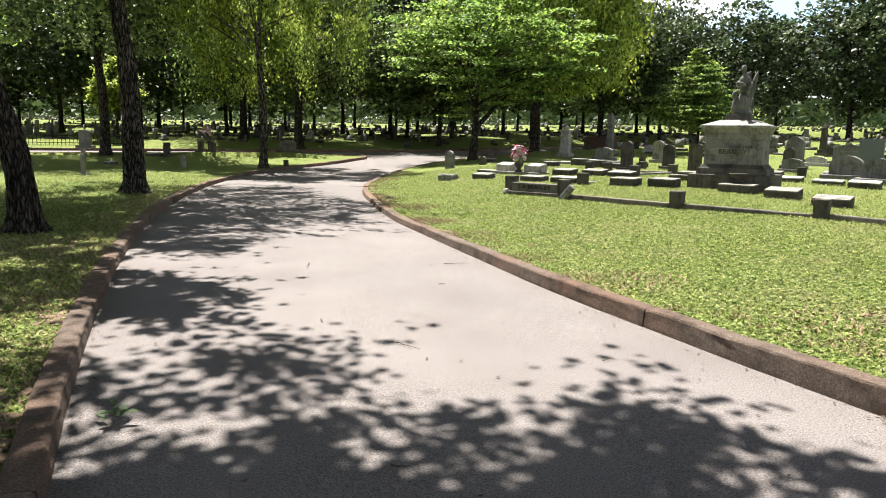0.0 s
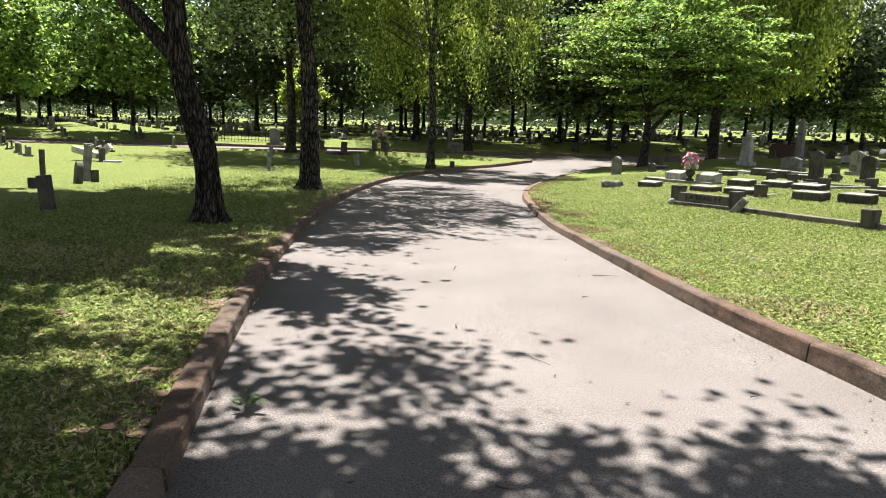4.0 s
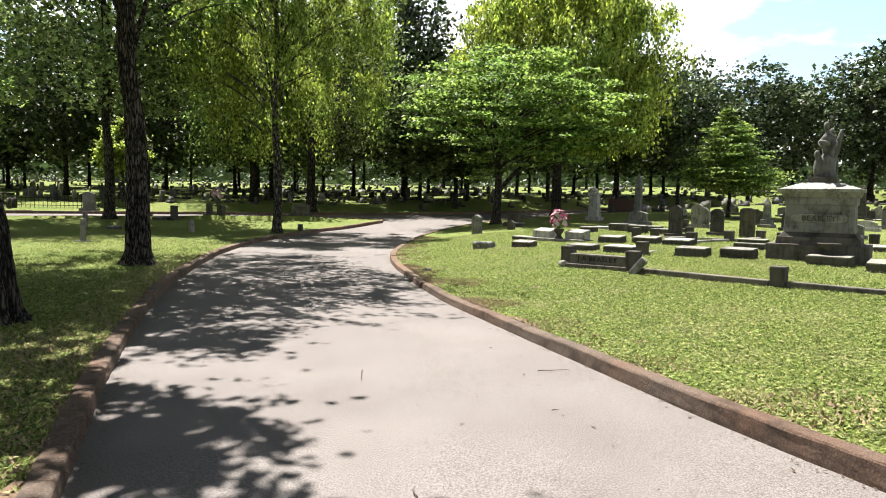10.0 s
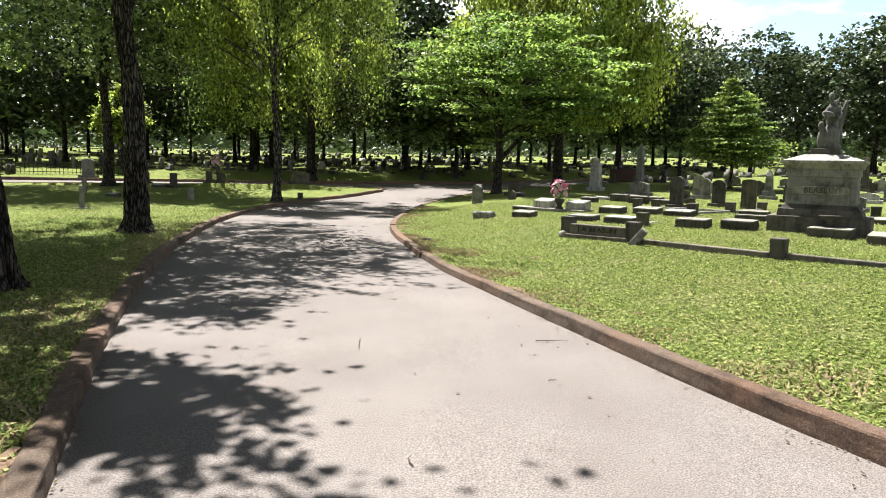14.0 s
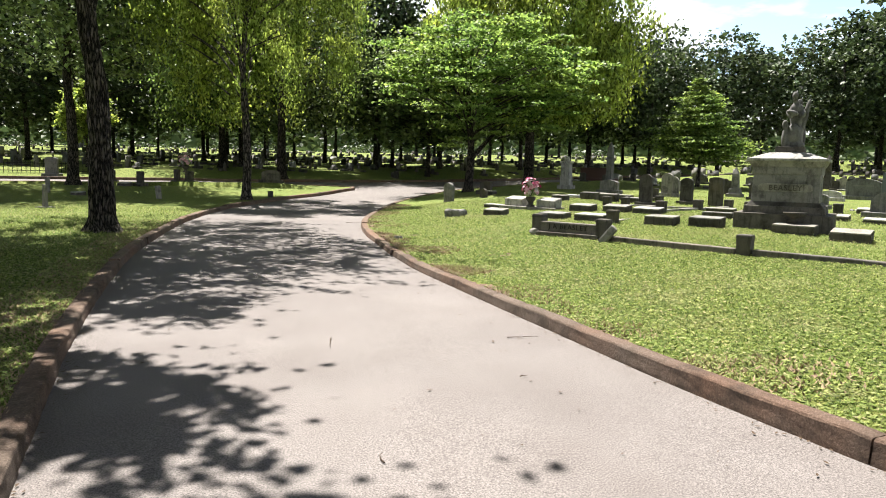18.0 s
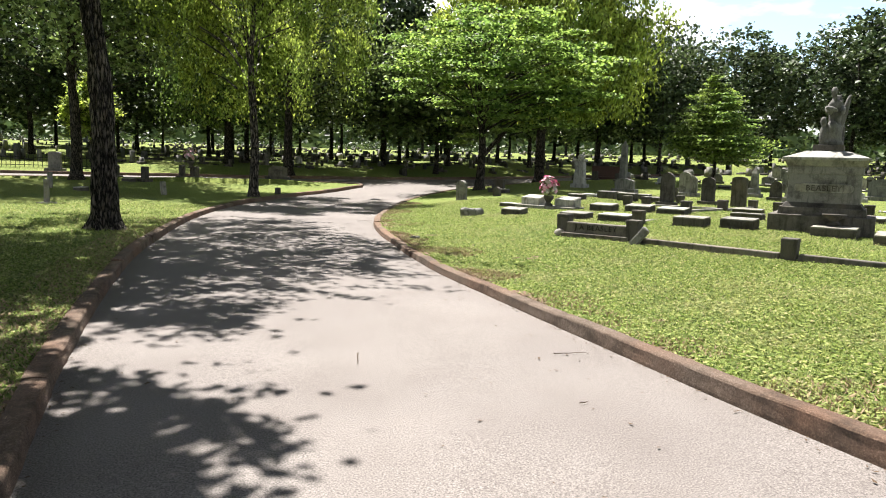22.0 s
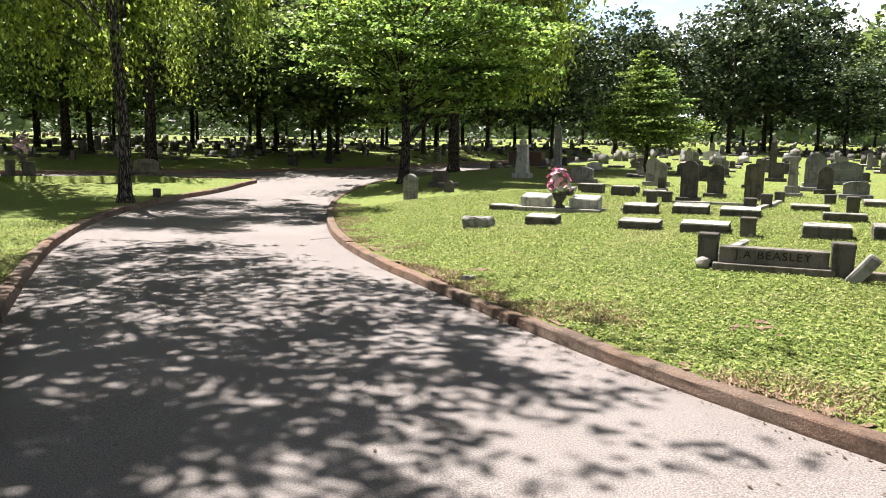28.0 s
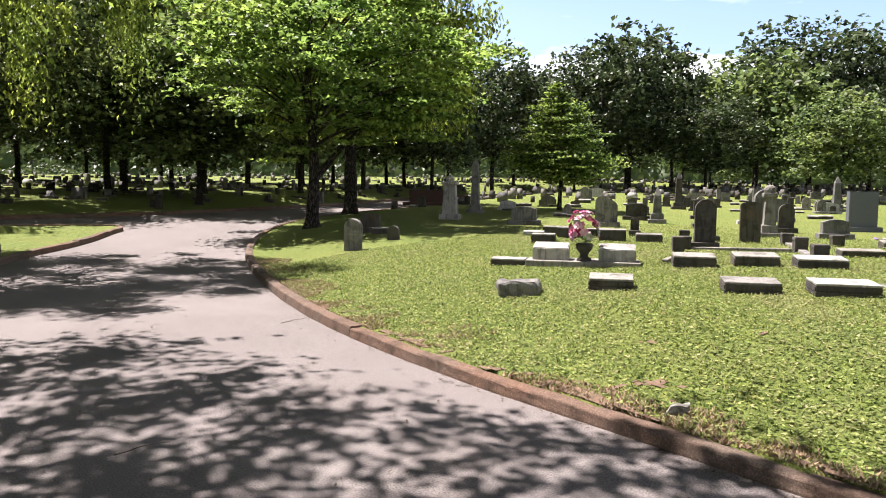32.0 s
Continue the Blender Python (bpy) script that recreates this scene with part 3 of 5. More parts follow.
def tree(x, y, height, trunk, crown, radii, leaves, size, mat, bark, style="plain", seed=1, label="", lean=(0, 0), fork=None, limbs=6, clusters=120, hollow=0.5, sides=14,
         spread=0.16, extra=(), bend=0.0, low=2.0, line=None, fork_at=0.25):
    """A tree: tapered trunk with a flared foot, limbs that reach into the crown, a crown of many single leaves."""
    rng, rnd = np.random.default_rng(seed), random.Random(seed)
    z0 = ground_at(x, y)
    root = tagged(new("tree"), label, "tree")
    root.location = (x, y, z0)
    top = Vector((lean[0] * height, lean[1] * height, height * 0.82))
    n = 90 if sides > 30 else 26
    path, rad = [], []
    for i in range(n + 1):
        t = i / n
        h = -0.15 + (top.z + 0.15) * t ** 1.3
        f = max(0, h) / top.z
        sway = Vector((noise.noise(Vector((seed, h * 0.35, 0))), noise.noise(Vector((0, seed, h * 0.35))), 0)) * 0.28 * f ** 0.6
        arc = bend * math.sin(min(1, f * 2.2) * math.pi)
        if line:
            path.append((float(np.interp(h, [p[0] for p in line], [p[1] for p in line])) + 0.3 * sway.x, sway.y * 0.4, h))
        else:
            path.append((top.x * f + sway.x + arc, top.y * f + sway.y, h))
        rad.append(trunk * (1 - 0.72 * f ** 0.8) * (1 + 0.55 * math.exp(-max(0, h) / 0.14)) * (1 - 0.25 * smooth_step(0.75, 1.0, f)))
    v, f = tube(path, rad, sides, 0.22, seed)
    bole = mesh_from("trunk", v, f, bark, root, smooth=True)
    pts, cl = crown_points(rng, leaves, crown, radii, style, clusters, hollow, spread)
    for c2, r2, share in extra:
        p2, k2 = crown_points(rng, int(leaves * share), c2, r2, style, max(10, int(clusters * share)), hollow, spread)
        pts, cl = np.vstack([pts, p2]), np.vstack([cl, k2])
    targets = [Vector(cl[i]) for i in rng.choice(len(cl), limbs, replace=False)]
    if fork:
        targets = [Vector(fork)] + targets
    for k, goal in enumerate(targets):
        first = fork and k == 0
        h = (fork_at if first else rnd.uniform(0.34, 0.82)) * top.z
        if goal.z < h:
            h = max(1.5, goal.z - 0.6)
        i = min(range(len(path)), key=lambda j: abs(path[j][2] - h))
        s, r = Vector(path[i]), rad[i] * (0.8 if first else rnd.uniform(0.3, 0.5))
        m = s.lerp(goal, 0.45) + Vector((0, 0, (0.3 if first else 0.5) * rnd.random()))
        steps = 9
        lp = [(s * (1 - t) ** 2 + m * 2 * t * (1 - t) + goal * t * t) for t in (j / steps for j in range(steps + 1))]
        lv, lf = tube(lp, [r * (1 - 0.85 * j / steps) for j in range(steps + 1)], 8, 0.2, seed + k)
        mesh_from("limb", lv, lf, bark, bole, smooth=True)
    bv, bf = [], []
    for k in range(min(len(cl), 70 if sides > 9 else 30)):
        goal = Vector(cl[k])
        s = Vector(path[min(range(len(path)), key=lambda j: abs(path[j][2] - max(1.6, goal.z * 0.75)))])
        s = s.lerp(goal, 0.3)
        m = s.lerp(goal, 0.5) + Vector((rnd.uniform(-0.2, 0.2), rnd.uniform(-0.2, 0.2), 0.25))
        lp = [(s * (1 - t) ** 2 + m * 2 * t * (1 - t) + goal * t * t) for t in (0, 0.25, 0.5, 0.75, 1)]
        lv, lf = tube(lp, [0.035, 0.028, 0.02, 0.014, 0.006], 4 if sides > 9 else 3)
        o = len(bv)
        bv += lv
        bf += [tuple(o + i for i in q) for q in lf]
    mesh_from("branchwork", bv, bf, bark, root)["kind"] = "stuff"
    pts = pts[pts[:, 2] > low]
    sizes = size * (0.7 + 0.6 * rng.random(len(pts)))
    leaf_mesh("crown", pts, sizes, style, rng, mat, root)
    TREES.append((x, y))
    return root


tree(-3.9, 10.4, 11.0, 0.225, (-2.4, -0.3, 7.2), (2.7, 3.2, 2.0), 31000, 0.15, LEAF_MID, BARK_DARK, "spray", seed=3, extra=[((1.45, -0.1, 7.2), (0.62, 0.72, 0.9), 0.065), ((0.5, -0.5, 7.2), (0.6, 1.0, 0.9), 0.014)],
     line=[(-0.2, 0.0), (0.6, -0.02), (1.1, -0.1), (1.6, -0.24), (2.2, -0.42), (2.8, -0.5), (4, -0.52), (9, -0.3)],
     label="leaning dark-barked forked tree beside the lane", fork=(-3.3, 0.3, 4.9), limbs=7, clusters=210, hollow=0.1, sides=56, spread=0.085, low=4.2, fork_at=0.26)
tree(-3.2, 3.35, 11.0, 0.25, (1.6, 1.7, 7.6), (4.7, 2.55, 2.0), 32000, 0.14, LEAF_MID, BARK_DARK, "spray", seed=4, extra=[((2.0, 5.2, 7.6), (0.55, 0.35, 0.6), 0.012), ((3.9, 3.9, 7.6), (0.7, 0.4, 0.6), 0.02), ((0.9, 4.7, 7.6), (0.6, 0.3, 0.6), 0.009), ((-0.6, 3.4, 7.6), (2.0, 1.6, 1.2), 0.16), ((-4.2, 1.6, 7.4), (3.2, 3.2, 1.3), 0.42)], label="shade tree with a wide crown over the lane", limbs=8, clusters=420, hollow=0.1, spread=0.085, low=4.0)
tree(-10.0, 9.6, 11.5, 0.27, (0.6, 0.6, 7.2), (5.2, 4.9, 1.8), 22000, 0.21, LEAF_MID, BARK_DARK, "spray", seed=6, label="broad shade tree on the lawn behind the kerb", limbs=8, clusters=230, hollow=0.1, spread=0.1, low=5.0, extra=[((2.4, 4.6, 7.0), (4.4, 3.0, 1.4), 0.75), ((3.2, 6.6, 8.2), (3.2, 3.0, 1.3), 0.5)])
tree(-4.5, 16.9, 13.5, 0.255, (1.25, 0.8, 8.4), (1.9, 4.2, 2.6), 9800, 0.115, LEAF_FRESH, BARK_GREY, "spray", seed=5, lean=(-0.01, 0), extra=[((-2.4, 0.3, 8.4), (2.6, 2.8, 3.0), 0.5), ((-2.2, 4.6, 9.2), (2.9, 3.0, 2.0), 0.55), ((-0.6, 2.3, 8.4), (1.5, 2.4, 1.6), 0.2), ((3.3, 1.3, 8.4), (1.6, 3.2, 1.6), 0.34), ((0.9, 6.0, 8.7), (2.0, 2.6, 1.5), 0.6), ((1.55, -3.1, 8.4), (1.0, 0.6, 0.8), 0.16)],
     label="tall tree with deeply furrowed grey bark by the kerb", limbs=9, clusters=190, hollow=0.15, sides=56, spread=0.075, low=3.4)
tree(-3.15, 28.0, 13.0, 0.16, (0.3, 2.2, 8.3), (4.3, 3.2, 5.0), 60000, 0.135, LEAF_YELLOW, BARK_GREY, "droop", seed=7, label="slender tree with drooping yellow-green foliage beside the lane", clusters=270, hollow=0.45, low=2.6, spread=0.062)
tree(-7.0, 47.5, 12.5, 0.26, (0, 0, 7.4), (4.4, 4.4, 4.9), 15000, 0.22, LEAF_FRESH, BARK_DARK, "droop", seed=8, label="tall tree with hanging green foliage beyond the crossing lane", clusters=150, hollow=0.35, low=2.2)
tree(-2.95, 41.4, 13.0, 0.27, (0.4, 3.4, 7.8), (4.6, 3.4, 5.0), 17000, 0.22, LEAF_MID, BARK_DARK, seed=9, extra=[((-1.5, -2.3, 7.4), (2.0, 1.9, 1.6), 0.16)], label="dark-trunked shade tree beyond the crossing lane", clusters=150, low=2.4)
tree(-10.9, 33.8, 14.0, 0.23, (0, 0, 8.8), (5, 5, 4.8), 24000, 0.22, LEAF_MID, BARK_DARK, seed=11, low=4.6, label="tall dark-trunked tree on the shaded lawn", clusters=130)
tree(5.8, 33.2, 7.6, 0.2, (0.6, 0, 4.9), (4.6, 4.2, 2.9), 27000, 0.17, LEAF_FRESH, BARK_DARK, "layer", seed=13, label="low spreading tree with tiers of bright green leaves, forked trunk",
     clusters=230, hollow=0.3, fork=(1.9, 0, 3.4), limbs=8, low=2.0, spread=0.066)
tree(10.5, 40.3, 15.5, 0.3, (0.5, 1.0, 9.0), (5.8, 5.6, 6.2), 66000, 0.245, LEAF_GOLD, BARK_DARK, "droop", seed=17, label="large rounded tree with hanging yellow-green foliage", clusters=420, hollow=0.55, spread=0.074,
     fork=(2.2, 0, 6.0), low=3.4)
tree(17.8, 35.2, 6.0, 0.1, (0.1, 0, 1.9), (2.1, 2.1, 0.9), 9000, 0.12, LEAF_SPRING, BARK_GREY, "layer", seed=19, label="small conical tree with fine bright green leaves on the lawn", clusters=100, hollow=0.15,
     extra=[((-0.15, 0.1, 2.3), (2.0, 2.0, 1.0), 0.85), ((0.12, -0.1, 3.1), (1.5, 1.5, 1.0), 0.6), ((-0.05, 0, 3.9), (1.05, 1.05, 0.9), 0.4), ((0, 0, 4.7), (0.55, 0.55, 0.8), 0.2)], low=1.0, spread=0.15)
tree(-13.6, 43.8, 5.0, 0.1, (0, 0, 3.0), (1.2, 1.2, 1.7), 4000, 0.2, LEAF_YELLOW, BARK_GREY, seed=21, label="small bright yellow-green tree beyond the crossing lane", clusters=50, low=0.9)


# ---- background trees: a few grown once, then repeated ----
def far_tree(seed, height, radii, mat, style, label, leaves=6000, size=0.35, clusters=330, hollow=0.45, trunk=0.17):
    t = tree(0, 200 + seed * 30, height, trunk, (0, 0, height * 0.56), radii, leaves, size, mat, BARK_DARK, style, seed, label, limbs=4, clusters=clusters, hollow=hollow, sides=9, spread=0.08, low=1.5, extra=[((0, 0, height * 0.54), tuple(0.74 * r for r in radii), 0.4)])
    return tagged(t, group="trees of the far lawns")


PROTO = [
    far_tree(31, 14, (5.0, 5.0, 5.4), LEAF_DARK, "plain", "dark green broad tree on the far lawn"),
    far_tree(32, 12, (4.4, 4.4, 4.6), LEAF_MID, "plain", "mid-green shade tree on the far lawn"),
    far_tree(33, 17, (4.2, 4.2, 7.2), LEAF_DARK, "plain", "tall dark green tree on the far lawn"),
    far_tree(34, 9, (4.6, 4.6, 3.2), LEAF_FRESH, "layer", "low spreading bright green tree on the far lawn"),
    far_tree(35, 12, (4.8, 4.8, 4.4), LEAF_FRESH, "plain", "bright green shade tree on the far lawn"),
    far_tree(36, 14, (5.2, 5.2, 5.4), LEAF_DARK, "plain", "dark green broad tree in the distance", 3000, 0.47, 240),
    far_tree(37, 12.5, (4.8, 4.8, 4.8), LEAF_MID, "plain", "mid-green shade tree in the distance", 3000, 0.47, 240),
    far_tree(38, 17, (4.4, 4.4, 7.0), LEAF_DARK, "plain", "tall dark green tree in the distance", 3000, 0.47, 240),
]


def place_far(k, x, y, s=1.0, turn=0.0, wide=1.0):
    m = pose(x, y, ground_at(x, y) - 0.05, 0, 0, turn) @ Matrix.Diagonal((s * wide, s * wide, s, 1))
    TREES.append((x, y))
    return copy_thing(PROTO[k], m)


rnd = random.Random(12)
# the nearer rows, then looser rows behind
for k, x, y, s in ((2, 2.7, 52.5, 1.0), (0, 4.2, 57, 0.95), (1, 13.5, 53.5, 0.95), (2, 22, 62, 0.95), (0, 28, 66, 1.02), (1, 21, 60, 0.95),
                   (0, -6.2, 50, 0.95), (0, -20, 52, 1.0), (4, -24, 42, 0.95), (0, -15.5, 51, 0.9), (1, 7.0, 50.5, 0.9), (0, -1.0, 60, 1.0), (1, -10, 58, 1.0), (0, 13, 62, 0.95), (0, 25.5, 57.5, 0.88)):
    place_far(k, x, y, s, rnd.uniform(0, 360))
for k, x, y, s, wide in ((0, 41.4, 55.9, 0.97, 1.1), (0, 47, 49.5, 0.6, 1.4), (1, 41.5, 35.8, 0.6, 1.3), (0, 66.8, 52, 1.3, 1.3), (0, 57, 61, 1.0, 1.1), (2, 52, 70, 0.8, 1.2), (0, 76, 64, 1.1, 1.2),
                         (0, 33, 60, 0.95, 1.15), (0, 62, 76, 1.0, 1.2), (0, 86, 56, 1.1, 1.2), (0, 58, 38, 0.7, 1.2), (0, 72, 42, 1.0, 1.2)):
    place_far(k, x, y, s, rnd.uniform(0, 360), wide)
for k, x, y, s in ((3, -26, 25, 0.9), (4, -33, 41, 0.9), (4, -38, 50, 1.0), (4, -44, 42, 1.0), (3, -36, 24, 1.0), (1, -46, 56, 1.05)):
    place_far(k, x, y, s, rnd.uniform(0, 360))
shade = random.Random(21)     # the loose wood of the middle distance, whose shade covers the far lawns
for yy in (47, 54, 61, 68, 76):
    for xx in range(-52, 22, 8):
        x, y = xx + shade.uniform(-2.6, 2.6), yy + shade.uniform(-2.5, 2.5) + 0.15 * max(0, -xx)
        if (x < 0 and y < 60) or min(math.hypot(x - a, y - b) for a, b in TREES) < 4.5 or beyond([(x, y)])[0] < 1.2:
            continue
        place_far(shade.choice((0, 1, 1, 2, 4) if y < 58 else (5, 6, 7)), x, y, shade.uniform(0.62, 0.85), shade.uniform(0, 360), 1.2)
for row, (dist0, count) in enumerate(((78, 17), (102, 12))):
    for i in range(count):
        a = radians(-62 + 124 * i / (count - 1) + rnd.uniform(-1.5, 1.5))
        r = dist0 + rnd.uniform(-8, 8)
        place_far(rnd.choice((5, 6, 7, 5, 6)), math.sin(a) * r, math.cos(a) * r, rnd.uniform(0.85, 1.15), rnd.uniform(0, 360), rnd.uniform(1.0, 1.25))
for i in range(9):
    a = radians(100 + 160 * i / 8)
    r = 33 + rnd.uniform(-6, 6)
    place_far(rnd.choice((5, 6)), math.sin(a) * r, math.cos(a) * r, rnd.uniform(0.8, 1.0), rnd.uniform(0, 360), 1.2)


for k, px, py in ((0, -58, 60), (1, -50, 70), (2, 84, 76), (3, 78, 44), (4, -54, 44), (5, -66, 80), (6, 96, 90), (7, -84, 70)):
    PROTO[k].location = (px, py, ground_at(px, py) - 0.05)


# ---- gravestones ----
ROW = -47.0     # the way the graves' rows run


def stone_thing(name, x, y, yaw, label, category="gravestone", group=""):
    ob = tagged(new(name), label, category, group)
    ob.matrix_world = pose(x, y, ground_at(x, y) - 0.02, 0, 0, ROW + yaw)
    return ob


def low_marker(x, y, w, h, d=0.34, mat=None, yaw=0.0, slope=0.35, label="low grey slant grave marker in the grass", worn=True):
    """A low block whose top slopes towards the front, on a thin plinth; its sunlit top and shaded sides are coloured
    in.
    """
    w, h = 0.92 * w, 0.84 * h
    root = stone_thing("grave_marker", x, y, yaw, label)
    bm = bmesh.new()
    box(bm, w, d, 0.055, bevel=0.006)
    roughen(bm, 0.006, 9, x)
    part("plinth", bm, DARKSTONE, root)
    bm = bmesh.new()
    box(bm, w, d, h - 0.055, z=0.05, bevel=0)
    for v in bm.verts:
        if v.co.z > 0.1 and v.co.y < 0:
            v.co.z -= (h - 0.05) * slope
    bmesh.ops.bevel(bm, geom=bm.edges[:], offset=0.014, segments=2 if worn else 1, affect="EDGES")
    if worn:
        bmesh.ops.subdivide_edges(bm, edges=[e for e in bm.edges if e.calc_length() > 0.15], cuts=3, use_grid_fill=True)
    roughen(bm, 0.008, 8, y)
    # shade on the sides is put into the colour: dark stone unless white
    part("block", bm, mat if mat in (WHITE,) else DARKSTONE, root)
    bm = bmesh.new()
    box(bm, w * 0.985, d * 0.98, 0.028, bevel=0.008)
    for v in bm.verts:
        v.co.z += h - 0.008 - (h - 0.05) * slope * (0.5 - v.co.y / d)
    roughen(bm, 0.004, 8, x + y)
    # thin paler slab carries the sunlit tone of the top
    part("face", bm, LIMESTONE if mat in (None, DARKSTONE) else mat, root, "paler top face with sunlight put into its colour")
    return root


def tablet(x, y, w, h, d=0.11, mat=None, yaw=0.0, arch=1.0, tilt=0.0, label="upright weathered headstone with a rounded top", base=True, lines=4):
    """An upright slab with an arched top on a low base."""
    root = stone_thing("headstone", x, y, yaw, label)
    b = 0.0
    if base:
        b = 0.13
        bm = bmesh.new()
        box(bm, w * 1.4, d * 2.6, b + 0.02, bevel=0.015)
        roughen(bm, 0.006, 7, x)
        part("base", bm, mat or LIMESTONE, root)
    bm = bmesh.new()
    outline = [(-w / 2, b), (w / 2, b)]
    rise = min(w / 2, h * 0.4) * arch
    for i in range(15):
        a = math.pi * i / 14
        outline.append((math.cos(a) * w / 2, h - rise + math.sin(a) * rise))
    front = [bm.verts.new((px, -d / 2, pz)) for px, pz in outline]
    back = [bm.verts.new((px, d / 2, pz)) for px, pz in outline]
    bm.faces.new(front)
    bm.faces.new(back[::-1])
    for i in range(len(front)):
        j = (i + 1) % len(front)
        bm.faces.new((front[j], front[i], back[i], back[j]))
    edges = [e for e in bm.edges if abs(e.verts[0].co.y - e.verts[1].co.y) < 1e-4]
    bmesh.ops.bevel(bm, geom=edges, offset=0.012, segments=2, affect="EDGES")
    bmesh.ops.recalc_face_normals(bm, faces=bm.faces)
    roughen(bm, 0.006, 6, y)
    slab = part("tablet", bm, mat or LIMESTONE, root)
    slab.rotation_euler = (radians(tilt), radians(tilt * 0.6), 0)
    for k in range(lines):
        bm = bmesh.new()
        box(bm, w * (0.55 - 0.08 * (k % 2)), 0.006, 0.012, y=-d / 2 - 0.001, z=h * (0.72 - 0.1 * k), bevel=0)
        part("inscription_line", bm, mat or LIMESTONE, slab)
    return root


def die(x, y, w, h, d=0.24, mat=None, yaw=0.0, crest=0.12, label="upright grey granite headstone on a wide base"):
    """A thick upright block, its top a flat arc, on a broad base."""
    root = stone_thing("headstone", x, y, yaw, label)
    bm = bmesh.new()
    box(bm, w * 1.3, d * 1.7, 0.16, bevel=0.02)
    part("base", bm, mat or GRANITE, root)
    bm = bmesh.new()
    n = 10
    rows = []
    for yy in (-d / 2, d / 2):
        row = [bm.verts.new((-w / 2, yy, 0.15)), bm.verts.new((w / 2, yy, 0.15))]
        for i in range(n + 1):
            t = 1 - 2 * i / n
            row.append(bm.verts.new((t * w / 2, yy, h - crest * w * t * t)))
        rows.append(row)
    bm.faces.new(rows[0])
    bm.faces.new(rows[1][::-1])
    for i in range(len(rows[0])):
        j = (i + 1) % len(rows[0])
        bm.faces.new((rows[0][j], rows[0][i], rows[1][i], rows[1][j]))
    bmesh.ops.recalc_face_normals(bm, faces=bm.faces)
    bmesh.ops.bevel(bm, geom=[e for e in bm.edges if abs(e.verts[0].co.y - e.verts[1].co.y) < 1e-4], offset=0.014, segments=2, affect="EDGES")
    part("die", bm, mat or GRANITE, root)
    bm = bmesh.new()
    box(bm, w * 0.6, 0.006, 0.05, y=-d / 2 - 0.001, z=h * 0.64, bevel=0)
    part("inscription_line", bm, mat or GRANITE, root)
    return root


def coping_post(x, y, w, h, yaw=0.0, label="square dark stone corner post of a grave plot"):
    root = stone_thing("corner_post", x, y, yaw, label, "post")
    bm = bmesh.new()
    box(bm, w * 0.86, w * 0.86, h, bevel=0.01, top=(1.06, 1.06))
    roughen(bm, 0.006, 9, x)
    part("shaft", bm, DARKSTONE, root)
    bm = bmesh.new()
    box(bm, w, w, 0.06, z=h - 0.005, bevel=0.015, top=(0.92, 0.92))
    part("cap", bm, DARKSTONE, root)
    return root


def coping(x0, y0, x1, y1, w=0.15, h=0.11, label="low weathered stone edging of a grave plot", mat=None):
    d = math.hypot(x1 - x0, y1 - y0)
    root = tagged(new("plot_edging"), label, "edging")
    root.matrix_world = pose((x0 + x1) / 2, (y0 + y1) / 2, min(ground_at(x0, y0), ground_at(x1, y1)) - 0.02, 0, 0, math.degrees(math.atan2(y1 - y0, x1 - x0)))
    n = max(1, round(d / 1.6))
    for i in range(n):
        bm = bmesh.new()
        box(bm, d / n - 0.01, w, h, x=-d / 2 + (i + 0.5) * d / n, bevel=0.015, top=(1, 0.85))
        bmesh.ops.subdivide_edges(bm, edges=[e for e in bm.edges if e.calc_length() > 0.4], cuts=4, use_grid_fill=True)
        roughen(bm, 0.008, 5, x0 + i)
        part("edging_stone", bm, mat or LIMESTONE, root)
    return root


# family plot in the bend: inscribed front, posts, edging
CL, CR, P3, P4 = (3.76, 15.03), (4.6, 14.0), (6.08, 12.1), (7.55, 10.3)
for px, py, h in ((*CL, 0.33), (*CR, 0.33), (*P3, 0.27), (*P4, 0.27), (5.8, 16.55, 0.24), (8.7, 8.25, 0.27)):
    coping_post(px, py, 0.23, h)
coping(CR[0] + 0.1, CR[1] - 0.1, P3[0] - 0.08, P3[1] + 0.1, mat=GREYSTONE)
coping(P3[0] + 0.08, P3[1] - 0.1, P4[0] - 0.08, P4[1] + 0.1, mat=GREYSTONE)
coping(P4[0] + 0.08, P4[1] - 0.1, 8.62, 8.36, mat=GREYSTONE)
coping(CL[0] + 0.1, CL[1] + 0.1, 5.55, 16.3, 0.14, 0.09)
coping(5.74, 16.46, 6.95, 17.65, 0.14, 0.09)

# inscribed front stone of the plot, with a propped broken piece and a loose block
front = stone_thing("inscribed_stone", (CL[0] + CR[0]) / 2 - 0.02, (CL[1] + CR[1]) / 2 - 0.02, 4, "long inscribed front stone of a family plot, blackened, on a step", "edging")
bm = bmesh.new()
box(bm, 1.2, 0.32, 0.08, bevel=0.015)
roughen(bm, 0.006, 6)
part("step", bm, GREYSTONE, front)
bm = bmesh.new()
box(bm, 1.08, 0.2, 0.19, y=0.02, z=0.07, bevel=0.02)
roughen(bm, 0.006, 6)
part("block", bm, GREYSTONE, front)
plot_text = bpy.data.curves.new("inscription", "FONT")
plot_text.body, plot_text.size, plot_text.extrude, plot_text.align_x, plot_text.space_character = "J.A BEASLEY", 0.125, 0.008, "CENTER", 1.15
plot_text.materials.append(make_plain("dark_letter_stain", (0.02, 0.018, 0.016), 0.9))
plot_letters = new("inscription", plot_text)
plot_letters.parent = front
plot_letters.matrix_local = pose(0, -0.088, 0.145, 90, 0, 0)
